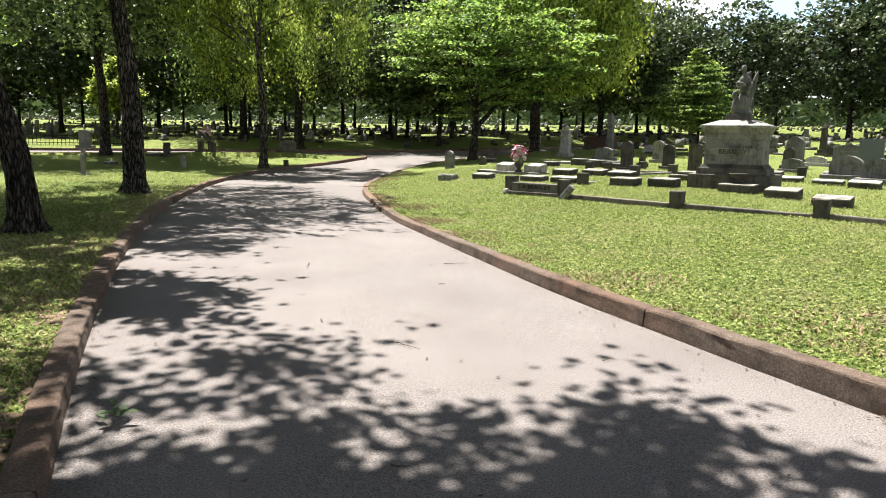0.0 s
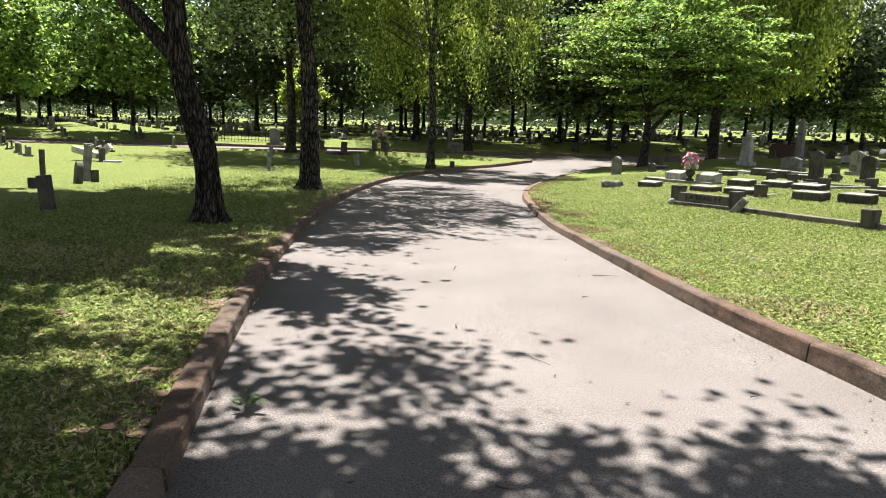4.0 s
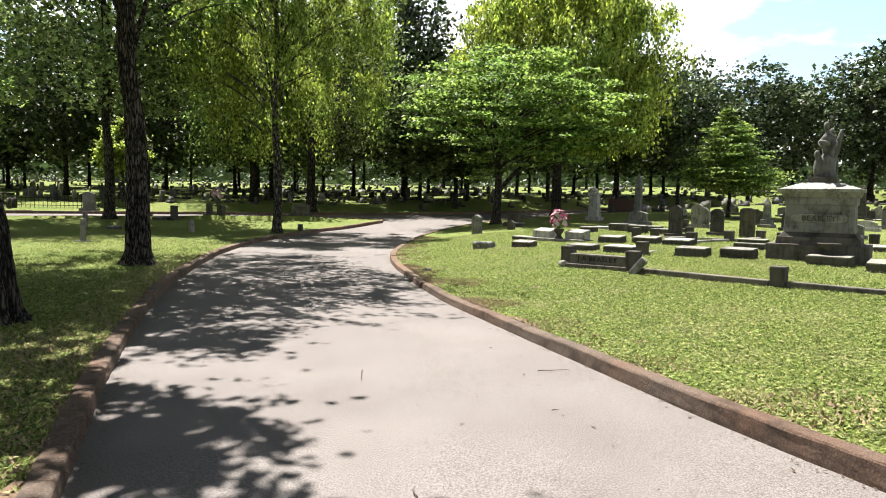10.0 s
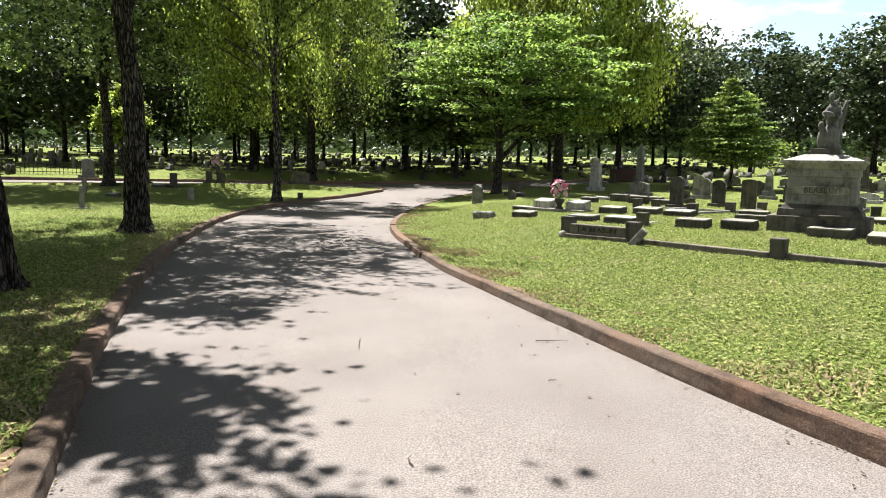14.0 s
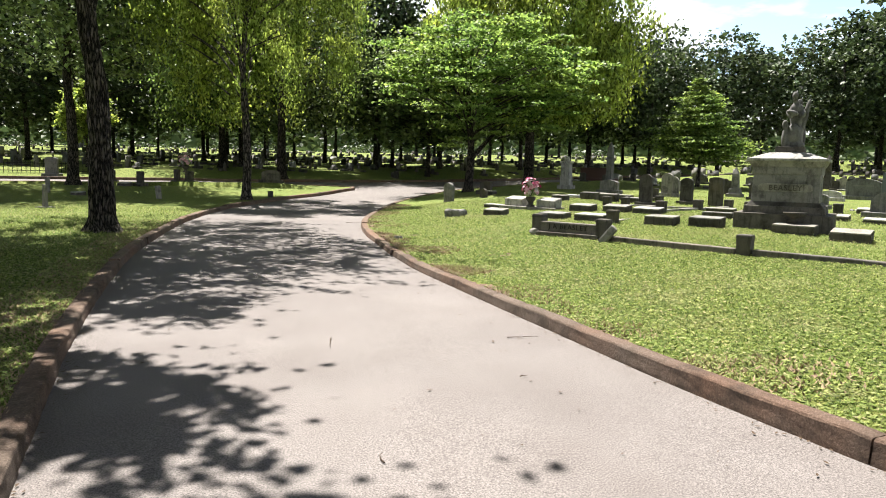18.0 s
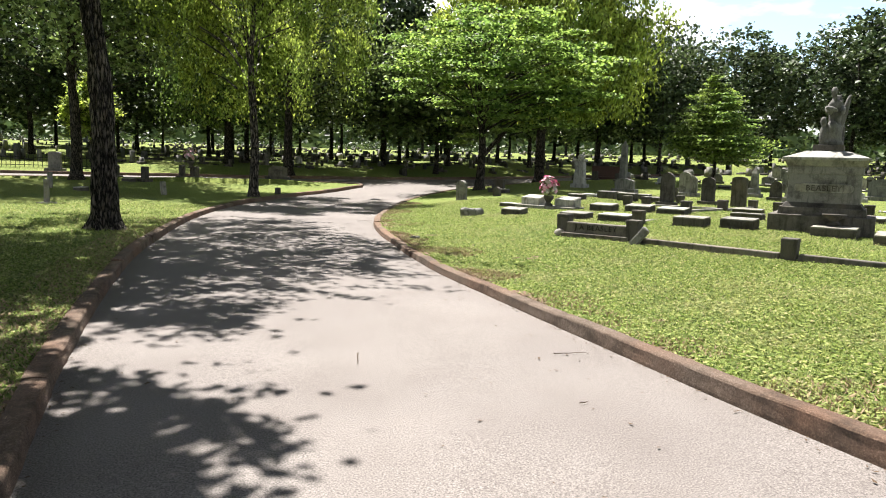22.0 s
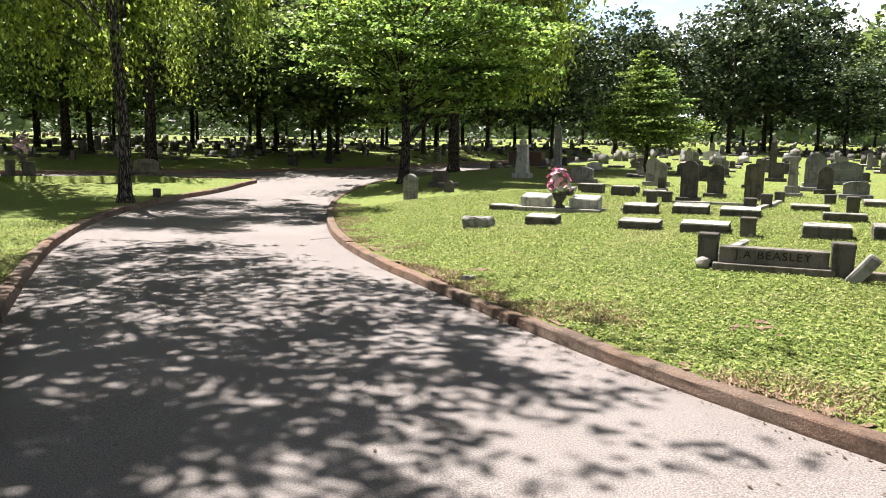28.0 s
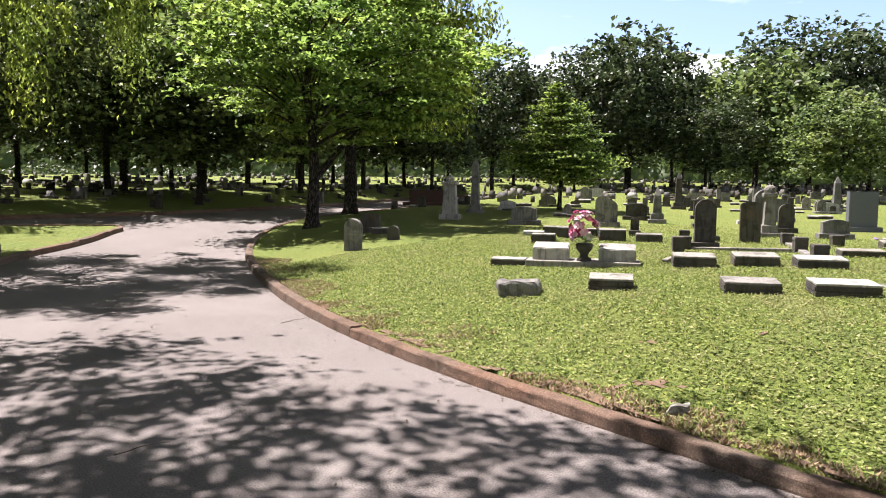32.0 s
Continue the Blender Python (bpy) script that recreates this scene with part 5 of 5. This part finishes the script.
tablet(-5.95, 27.4, 0.2, 0.46, 0.12, LIMESTONE, arch=0.1, tilt=9, label="small tilted stone post on the lawn", base=False)
die(-2.9, 34.6, 0.8, 0.62, mat=DARKSTONE, yaw=40, label="dark broad headstone beside the lane's bend")
tablet(-2.45, 29.4, 0.2, 0.26, 0.12, DARKSTONE, arch=0.2, label="small dark stone by the kerb", base=False)
tablet(-7.0, 35.0, 0.3, 0.62, 0.16, DARKSTONE, arch=0.1, label="dark headstone beside a flower vase")
tablet(-6.5, 35.1, 0.42, 0.56, 0.2, DARKSTONE, arch=0.1, label="dark headstone that carries a flower vase")
tablet(-14.0, 39.9, 0.6, 0.95, 0.2, GRANITE, arch=0.25, yaw=40, label="broad grey headstone beyond the crossing lane")
tablet(-9.7, 35.0, 0.3, 0.6, 0.14, DARKSTONE, arch=0.3, label="dark narrow headstone near the crossing lane")
tablet(-9.35, 15.2, 0.4, 0.5, 0.14, DARKSTONE, arch=0.8, tilt=-6, label="dark tilted round-topped headstone on the lawn", base=False)
tablet(-9.7, 16.0, 0.22, 0.85, 0.16, LIMESTONE, arch=0.05, tilt=-7, label="leaning square stone shaft on the lawn", base=False)
tablet(-9.3, 15.75, 0.16, 0.3, 0.16, DARKSTONE, arch=0.05, label="small dark stone stub", base=False)
cr = stone_thing("stone_cross", -6.5, 10.35, 47, "dark weathered stone cross stump on the shaded lawn", "cross")
bm = bmesh.new()
box(bm, 0.17, 0.15, 0.56, bevel=0.015)
roughen(bm, 0.008, 6)
part("shaft", bm, DARKSTONE, cr).rotation_euler = (0, radians(-6), 0)
bm = bmesh.new()
box(bm, 0.16, 0.14, 0.15, x=-0.2, z=0.36, bevel=0.015)
roughen(bm, 0.008, 6)
part("arm", bm, DARKSTONE, cr)
tablet(-9.3, 14.0, 0.12, 0.78, 0.1, DARKSTONE, arch=0.1, label="thin dark stone post on the lawn", base=False)
ws = stone_thing("broken_marble", -14.6, 23.8, 47, "broken white marble monument lying on the sunlit lawn", "stone")
bm = bmesh.new()
box(bm, 1.0, 0.4, 0.22, x=-0.35, z=0.12, bevel=0.04)
roughen(bm, 0.03, 5)
part("fallen_slab", bm, WHITE, ws).rotation_euler = (0, radians(14), 0)
bm = bmesh.new()
box(bm, 0.5, 0.2, 0.24, x=0.6, z=-0.05, bevel=0.05)
roughen(bm, 0.03, 5)
part("arched_piece", bm, WHITE, ws).rotation_euler = (0, radians(-38), 0)
bm = bmesh.new()
box(bm, 0.55, 0.3, 0.07, x=0.85, y=-0.3, z=0.01, bevel=0.015)
part("foot_slab", bm, WHITE, ws)
tablet(-14.2, 23.6, 0.22, 0.5, 0.18, DARKSTONE, arch=0.1, label="dark square post beside broken marble", base=False)

# iron fence round a plot beyond the crossing lane
fence = tagged(new("iron_fence"), "low black iron fence round a far grave plot", "fence")
fence.matrix_world = pose(-16.0, 40.6, ground_at(-16.0, 40.6) - 0.03, 0, 0, 8)
for z in (0.12, 0.5):
    bm = bmesh.new()
    box(bm, 7.0, 0.025, 0.03, z=z, bevel=0)
    part("rail", bm, IRON, fence)
for k in range(36):
    bm = bmesh.new()
    box(bm, 0.022, 0.022, 0.62 if k % 6 else 0.75, x=-3.5 + k * 0.2, bevel=0)
    part("picket", bm, IRON, fence)

# ---- far graves: a few shapes repeated over the far lawns ----
rnd = random.Random(77)
KINDS = [low_marker(24, 40, 0.7, 0.25, label="low grey marker on the far lawn", worn=False), tablet(25, 41, 0.45, 0.8, lines=0, label="grey arched headstone on the far lawn"),
         die(26, 42, 0.8, 0.7, label="grey headstone on the far lawn"), low_marker(27, 43, 0.8, 0.22, mat=MARBLE, label="pale low marker on the far lawn", worn=False),
         tablet(28, 44, 0.4, 0.6, mat=DARKSTONE, arch=0.3, lines=0, label="dark headstone on the far lawn"), die(30, 45, 0.9, 0.6, mat=WHITE, label="white headstone on the far lawn"),
         tablet(31, 46, 0.3, 1.1, 0.28, GRANITE, arch=0.2, lines=0, label="tall grey stone on the far lawn")]
for k in KINDS:
    tagged(k, group="graves of the far lawns")
spots = []
AX, AY = Vector((math.cos(radians(ROW)), math.sin(radians(ROW)))), Vector((-math.sin(radians(ROW)), math.cos(radians(ROW))))
for i in range(9000):
    x, y = rnd.uniform(-70, 85), rnd.uniform(20, 105)
    v = Vector((x, y))
    a, b = v.dot(AX), v.dot(AY)
    b = round(b / 3.6) * 3.6 + rnd.uniform(-0.15, 0.15)
    a = round(a / 1.3) * 1.3 + rnd.uniform(-0.3, 0.3)
    v = AX * a + AY * b
    x, y = v
    if x < 14 and y < 43 and not (x < -17 and y > 20) and not (x > 11 and y > 36):
        continue
    if 12 < x < 22 and 20 < y < 31:
        continue
    if abs(math.atan2(x, y)) > radians(58) or rnd.random() > 0.5 + 0.5 * (abs(noise.noise(Vector((x * 0.05, y * 0.05, 3)))) * 2):
        continue
    spots.append((x, y))
spots = sorted(set(spots), key=lambda p: p[1])
beyond_road = beyond(spots)
made = {"grave_marker": 0, "headstone": 0}
rest_v, rest_f, rest_m, rest_n = [], [], [], 0
STONES = [LIMESTONE, MARBLE, GRANITE, DARKSTONE, WHITE]


def kind_arrays(ob):
    """One far gravestone as a plain cut stone with a sloped or rounded head: points, triangles, stone kind."""
    pts = np.array([v.co for ch in ob.children for v in ch.data.vertices])
    (x0, y0, z0), (x1, y1, z1) = pts.min(0), pts.max(0)
    tall = z1 - z0 > 0.5
    if tall:
        x0, x1 = 0.66 * x0, 0.66 * x1
    c = 0.18 * (x1 - x0) if tall else 0.02
    side = [(x0, z0), (x1, z0), (x1, z1 - c), (x1 - c, z1), (x0 + c, z1), (x0, z1 - c)]
    dy = 0.25 * (y1 - y0)
    vs = [(x, y, z) for y, s in ((y0 + dy if tall else y0, 0), (y1 - dy if tall else y1, 1)) for x, z in side]
    fs = [(i, (i + 1) % 6, (i + 1) % 6 + 6) for i in range(6)] + [(i, (i + 1) % 6 + 6, i + 6) for i in range(6)]
    fs += [(0, i + 1, i) for i in range(1, 5)] + [(6, 6 + i, 7 + i) for i in range(1, 5)]
    return np.array(vs), np.array(fs), np.full(len(fs), STONES.index(ob.children[0].data.materials[0]), np.int32)


SHAPES = [kind_arrays(k) for k in KINDS]
for (x, y), d in zip(spots, beyond_road):
    if d < 0.8 or min((x - tx) ** 2 + (y - ty) ** 2 for tx, ty in TREES) < 0.8 or (y > 66 and rnd.random() < 0.6):
        continue
    k = rnd.choices(range(7), (7, 2, 1.8, 2, 4.5, 0.3, 0.4))[0]
    m = pose(x, y, ground_at(x, y) - 0.03, 0, 0, ROW + rnd.uniform(-5, 5)) @ Matrix.Scale(rnd.uniform(0.5, 0.85), 4)
    name = "grave_marker" if k in (0, 3) else "headstone"
    if made[name] < 235:
        copy_thing(KINDS[k], m)
        made[name] += 1
    else:
        v, f, mi = SHAPES[k]
        mm = np.array(m)
        rest_v.append(v @ mm[:3, :3].T + mm[:3, 3])
        rest_f.append(f + rest_n)
        rest_m.append(mi)
        rest_n += len(v)
if rest_v:
    rest = mesh_from("distant_graves", np.vstack(rest_v), np.vstack(rest_f), LIMESTONE)
    for mat in STONES[1:]:
        rest.data.materials.append(mat)
    rest.data.polygons.foreach_set("material_index", np.concatenate(rest_m))
    tagged(rest, "many small grey and white gravestones on distant lawns", "gravestones", kind="stuff")


# ---- woodland that closes the view ----
rng = np.random.default_rng(5)
n = 32000
ang = rng.random(n) * 2 * math.pi
rad = 135 + rng.random(n) * 30
lump = 0.65 + 0.35 * np.sin(ang * 31) * np.cos(ang * 47 + 1) + 0.25 * np.sin(ang * 90)
hz = rng.random(n) ** 0.8 * (9.5 + 5.0 * lump)
pts = np.column_stack([np.sin(ang) * rad, np.cos(ang) * rad, hz + road_z(np.cos(ang) * rad)])
wood = leaf_mesh("woodland", pts, 0.9 + 0.8 * rng.random(n), "plain", rng, LEAF_DARK, None)
tagged(wood, "dark green belt of distant woodland", "woods", kind="stuff")
n = 32000
ang = rng.random(n) * 2 * math.pi
rad = 112 + rng.random(n) * 24
pts = np.column_stack([np.sin(ang) * rad, np.cos(ang) * rad, rng.random(n) * (1.2 + 0.7 * np.sin(ang * 40)) + road_z(np.cos(ang) * rad)])
hedge = leaf_mesh("shrub_belt", pts, 0.28 + 0.25 * rng.random(n), "plain", rng, LEAF_DARK, None)
tagged(hedge, "belt of distant shrubs under the trees", "shrubs", kind="stuff")

# a dark wall added behind the outer leaves in place of the wood's inner shade
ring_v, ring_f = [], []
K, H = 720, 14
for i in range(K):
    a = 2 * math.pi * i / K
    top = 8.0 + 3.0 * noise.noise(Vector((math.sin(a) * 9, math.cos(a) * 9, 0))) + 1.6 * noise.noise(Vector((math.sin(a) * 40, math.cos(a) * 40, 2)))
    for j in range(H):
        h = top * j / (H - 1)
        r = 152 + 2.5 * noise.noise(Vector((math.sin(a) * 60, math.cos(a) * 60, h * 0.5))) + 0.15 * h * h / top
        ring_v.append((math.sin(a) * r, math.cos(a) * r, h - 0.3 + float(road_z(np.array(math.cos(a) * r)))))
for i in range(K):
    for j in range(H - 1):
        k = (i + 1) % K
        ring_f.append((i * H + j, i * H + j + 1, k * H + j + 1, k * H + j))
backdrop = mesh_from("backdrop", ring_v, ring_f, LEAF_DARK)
tagged(backdrop, "dark ring wall standing in for the shade inside the distant woods", "woods", kind="structure")

# ---- bare earth along the kerbs and in worn patches ----
WORN = ((-4.4, 7.4, 1.0), (-2.7, 5.3, 0.6), (-5.0, 9.4, 1.1), (-3.5, 6.0, 0.6), (-1.2, 3.2, 0.6), (2.4, 17.2, 0.45), (1.4, 16.5, 0.5), (3.0, 16.6, 0.5), (4.4, 5.2, 0.5), (3.1, 6.9, 0.4), (2.6, 13.2, 0.5))


def earth(x, y, d):
    """Above nought where the turf is worn down to soil."""
    n = noise.noise(Vector((x * 1.3, y * 1.3, 7))) * 0.6 + 0.6 * noise.noise(Vector((x * 4, y * 4, 2))) + 0.9 * noise.noise(Vector((x * 14, y * 14, 5)))
    slope = (1.5 if y > 11 else 3.0) if x > mid_lane(y) else (2.2 if y < 6 else 4.0)
    best = 0.2 - (d - 0.12) * slope
    for a, b, r in WORN:
        best = max(best, 0.02 - 0.7 * ((x - a) ** 2 + (y - b) ** 2) / r ** 2)
    return n + best


def mid_lane(y):
    return float(np.interp(y, LEFT[:170, 1], LEFT[:170, 0])) + 1.0


for name, x0, x1, y0, y1 in (("earth_shaded", -7.0, -0.4, 2.0, 14.0), ("earth_bend", 0.3, 6.5, 2.5, 24.0)):
    ex, ey = np.arange(x0, x1, 0.05), np.arange(y0, y1, 0.05)
    EX, EY = np.meshgrid(ex, ey, indexing="ij")
    ep = np.stack([EX.ravel(), EY.ravel()], 1)
    ed = beyond(ep)
    close = (ed > 0.13) & ((ed < 0.9) | (np.min([np.hypot(ep[:, 0] - a, ep[:, 1] - b) / r for a, b, r in WORN], 0) < 1.3))
    field = np.full(len(ep), -1.0)
    for i in np.nonzero(close)[0]:
        field[i] = earth(ep[i, 0], ep[i, 1], ed[i])
    eidx = np.arange(len(ep)).reshape(len(ex), len(ey))
    eq = np.stack([eidx[:-1, :-1], eidx[1:, :-1], eidx[1:, 1:], eidx[:-1, 1:]], -1).reshape(-1, 4)
    eq = eq[field[eq].min(1) > 0]
    used = np.unique(eq)
    remap = np.zeros(len(ep), int)
    remap[used] = np.arange(len(used))
    ez = lawn_z(ep[used, 0], ep[used, 1], ed[used]) + 0.006 + 0.012 * np.clip(field[used], 0, 0.5)
    soil = mesh_from(name, np.column_stack([ep[used], ez]), remap[eq], SOIL, smooth=True)
    tagged(soil, "bare reddish-brown earth worn through the lawn", "soil", kind="stuff")

# ---- grass blades of the near lawns ----
def blades(name, x0, x1, y0, y1, per, height, seed, mat=None, near=(0.17, 99), label="short mown grass and clover blades on the lawn", patchy=None):
    r = np.random.default_rng(seed)
    k = int((x1 - x0) * (y1 - y0) * per)
    p = np.column_stack([x0 + r.random(k) * (x1 - x0), y0 + r.random(k) * (y1 - y0)])
    d = beyond(p)
    rim = np.minimum((x1 - p[:, 0] if x1 > 0 else p[:, 0] - x0) / 2.0, 1.0)      # thins out towards the open lawn
    if y0 < 3:
        rim = np.minimum(rim, (p[:, 1] - y0) / 1.5)
    keep = (d > near[0]) & (d < near[1]) & (r.random(k) < rim)
    p, d = p[keep], d[keep]
    if patchy:
        f = np.array([noise.noise(Vector((a * 1.1, b * 1.1, 1.5))) + 0.5 * noise.noise(Vector((a * 3.1, b * 3.1, 4.5))) for a, b in p])
        keep = f > patchy + d * 0.5
        p, d = p[keep], d[keep]
    if mat is None and y0 < 20:
        thin = r.random(len(p))
        near_worn = (d < 0.8) | (np.min([np.hypot(p[:, 0] - a, p[:, 1] - b) / q for a, b, q in WORN], 0) < 1.2)
        keep = np.array([not w or f < 0.35 or earth(a, b, e) < 0 for w, f, (a, b), e in zip(near_worn, thin, p, d)])
        p, d = p[keep], d[keep]
    z = lawn_z(p[:, 0], p[:, 1], d)
    k = len(p)
    t = r.random(k) * 2 * math.pi
    h = height * (0.4 + 0.9 * r.random(k))
    w = 0.004 + 0.008 * r.random(k)
    lean = (r.random((k, 2)) - 0.5) * h[:, None] * 2.4
    clover = r.random(k) < (0.5 if mat is None else 0.0)      # small leaves lying nearly flat
    w = np.where(clover, 0.011 + 0.009 * r.random(k), w)
    lean = np.where(clover[:, None], np.column_stack([-np.sin(t), np.cos(t)]) * 0.032 + lean * 0.2, lean)
    low = np.where(clover, h * (0.3 + 0.5 * r.random(k)), 0)
    h = np.where(clover, h * 0.7, h)
    a = np.column_stack([p[:, 0] - np.cos(t) * w, p[:, 1] - np.sin(t) * w, z - 0.005 + low])
    b = np.column_stack([p[:, 0] + np.cos(t) * w, p[:, 1] + np.sin(t) * w, z - 0.005 + low])
    c = np.column_stack([p[:, 0] + lean[:, 0], p[:, 1] + lean[:, 1], z + h])
    v = np.stack([a, b, c], 1).reshape(-1, 3)
    ob = mesh_from(name, v, np.arange(3 * k).reshape(-1, 3), mat or BLADE)
    return tagged(ob, label, "grass", kind="stuff")


blades("grass_verge", 0.4, 8.5, 1.0, 14.0, 2500, 0.028, 1)
blades("grass_bend", 0.5, 10.0, 14.0, 26.0, 1450, 0.035, 2)
blades("grass_shaded", -8.0, -0.4, 0.8, 14.0, 2300, 0.03, 3)
blades("grass_under_trees", -9.0, -2.4, 14.0, 24.0, 450, 0.05, 4)
blades("grass_graves", 7.0, 13.0, 7.0, 14.0, 500, 0.05, 8)
blades("grass_far_graves", 9.0, 16.0, 14.0, 28.0, 260, 0.06, 9)
STRAW = make_plain("dry_grass", (0.3, 0.22, 0.14), 0.9, 0, 0.4)
blades("dry_grass", 0.4, 7.0, 2.5, 27.0, 1500, 0.03, 6, STRAW, (0.14, 1.1), "dry brown grass and litter along the kerb", -0.05)
blades("dry_grass_bend", 0.4, 5.0, 11.0, 24.0, 2600, 0.03, 16, STRAW, (0.14, 0.85), "dry brown grass and bare earth along the bend of the kerb", -0.22)
blades("dry_grass_shaded", -5.0, -0.4, 2.0, 20.0, 1300, 0.025, 7, STRAW, (0.14, 0.8), "dry brown grass and litter along the kerb", 0.0)

for k, (px, py, r0) in enumerate(((-2.75, 9.1, 0.9), (-3.9, 7.0, 0.8), (-2.1, 6.2, 0.5), (4.4, 5.2, 0.5), (3.1, 6.9, 0.5))):
    r = np.random.default_rng(50 + k)
    n = int(1600 * r0 * r0)
    ang, rad = r.random(n) * 2 * math.pi, r0 * np.sqrt(r.random(n)) * (0.7 + 0.5 * r.random(n))
    p = np.column_stack([px + np.cos(ang) * rad * 1.5, py + np.sin(ang) * rad])
    d = beyond(p)
    p, d = p[d > 0.2], d[d > 0.2]
    z = lawn_z(p[:, 0], p[:, 1], d)
    m = len(p)
    t, w = r.random(m) * 6.3, 0.008 + 0.012 * r.random(m)
    o = (r.random((m, 2)) - 0.5) * 0.09
    v = np.stack([np.column_stack([p[:, 0] - np.cos(t) * w, p[:, 1] - np.sin(t) * w, z]), np.column_stack([p[:, 0] + np.cos(t) * w, p[:, 1] + np.sin(t) * w, z]),
                  np.column_stack([p + o, z + 0.02 + 0.02 * r.random(m)])], 1).reshape(-1, 3)
    tagged(mesh_from("dead_grass", v, np.arange(3 * m).reshape(-1, 3), STRAW), "patch of dead straw-coloured grass on the lawn", "grass", kind="stuff")

# ---- litter on the lane ----
def scatter_leaf(bm, x, y, z, s, a, r):
    d, q = Vector((math.cos(a), math.sin(a), 0)) * s, Vector((-math.sin(a), math.cos(a), 0)) * s * 0.45
    c = Vector((x, y, z))
    vs = [bm.verts.new(c - d), bm.verts.new(c + q + Vector((0, 0, s * 0.4 * r))), bm.verts.new(c + d + Vector((0, 0, s * 0.3))), bm.verts.new(c - q + Vector((0, 0, s * 0.3 * r)))]
    bm.faces.new(vs)


rnd = random.Random(91)
bm = bmesh.new()
for k in range(230):
    y = rnd.uniform(3, 26)
    xl = float(np.interp(y, LEFT[:150, 1], LEFT[:150, 0]))
    xr = float(np.interp(y, RIGHT[:150, 1], RIGHT[:150, 0]))
    f = rnd.random() ** 2 * 0.5
    x = xr - f * (xr - xl) - 0.05 if rnd.random() < 0.7 else xl + f * (xr - xl) + 0.06
    scatter_leaf(bm, x, y, float(road_z(np.array(y))) + 0.008, rnd.uniform(0.008, 0.026), rnd.uniform(0, 6.3), rnd.random())
for k in range(150):
    y = rnd.uniform(2.5, 26)
    xl, xr = float(np.interp(y, LEFT[:150, 1], LEFT[:150, 0])), float(np.interp(y, RIGHT[:150, 1], RIGHT[:150, 0]))
    scatter_leaf(bm, xl + (xr - xl) * rnd.uniform(0.1, 0.98) ** 0.8, y, float(road_z(np.array(y))) + 0.008, rnd.uniform(0.007, 0.02), rnd.uniform(0, 6.3), rnd.random())
for k in range(700):
    y = rnd.uniform(2.5, 24)
    side = rnd.random() < 0.65
    xk = float(np.interp(y, RIGHT[:170, 1], RIGHT[:170, 0]) if side else np.interp(y, LEFT[:170, 1], LEFT[:170, 0]))
    off = 0.02 + 0.1 * rnd.random() ** 2
    scatter_leaf(bm, xk - off if side else xk + off, y, float(road_z(np.array(y))) + 0.007, rnd.uniform(0.006, 0.02), rnd.uniform(0, 6.3), rnd.random())
tagged(part("leaf_litter", bm, DEADLEAF), "small dry leaves and bits scattered on the lane", "litter", kind="stuff")


def twig(x, y, length, a, seed):
    r = random.Random(seed)
    z = float(road_z(np.array(y))) + 0.012
    p = Vector((x, y, z))
    path = [p]
    for k in range(7):
        a += r.uniform(-0.35, 0.35)
        p = p + Vector((math.cos(a), math.sin(a), 0)) * length / 7
        path.append(p + Vector((0, 0, r.uniform(0, 0.006))))
    v, f = tube(path, [0.0045 * (1 - 0.1 * k) for k in range(8)], 6)
    return tagged(mesh_from("twig", v, f, TWIG, smooth=True), "thin dry twig lying on the lane", "twig")


for x, y, ln, a in ((0.84, 5.3, 0.24, -0.9), (1.55, 8.47, 0.3, -0.4), (-0.01, 8.53, 0.33, -1.5), (0.72, 3.4, 0.08, -0.5), (0.28, 5.9, 0.12, 2.2), (0.25, 20.8, 0.45, 0.35), (-2.0, 17.4, 0.34, 0.5), (1.36, 7.3, 0.07, 0.2), (2.2, 4.8, 0.07, 0.4)):
    twig(x, y, ln, a, int(x * 100))
sprig = tagged(new("leaf_sprig"), "fallen green leafy sprig on the shaded lane", "sprig")
sprig.location = (-0.67, 3.98, 0.01)
for k in range(11):
    bm = bmesh.new()
    a = k * 0.9
    rr = 0.03 + 0.07 * rnd.random()
    scatter_leaf(bm, math.cos(a) * rr, math.sin(a) * rr, 0.015 + 0.06 * rnd.random(), 0.045, a, 0.6 + rnd.random())
    part("leaf", bm, LEAF_MID, sprig)
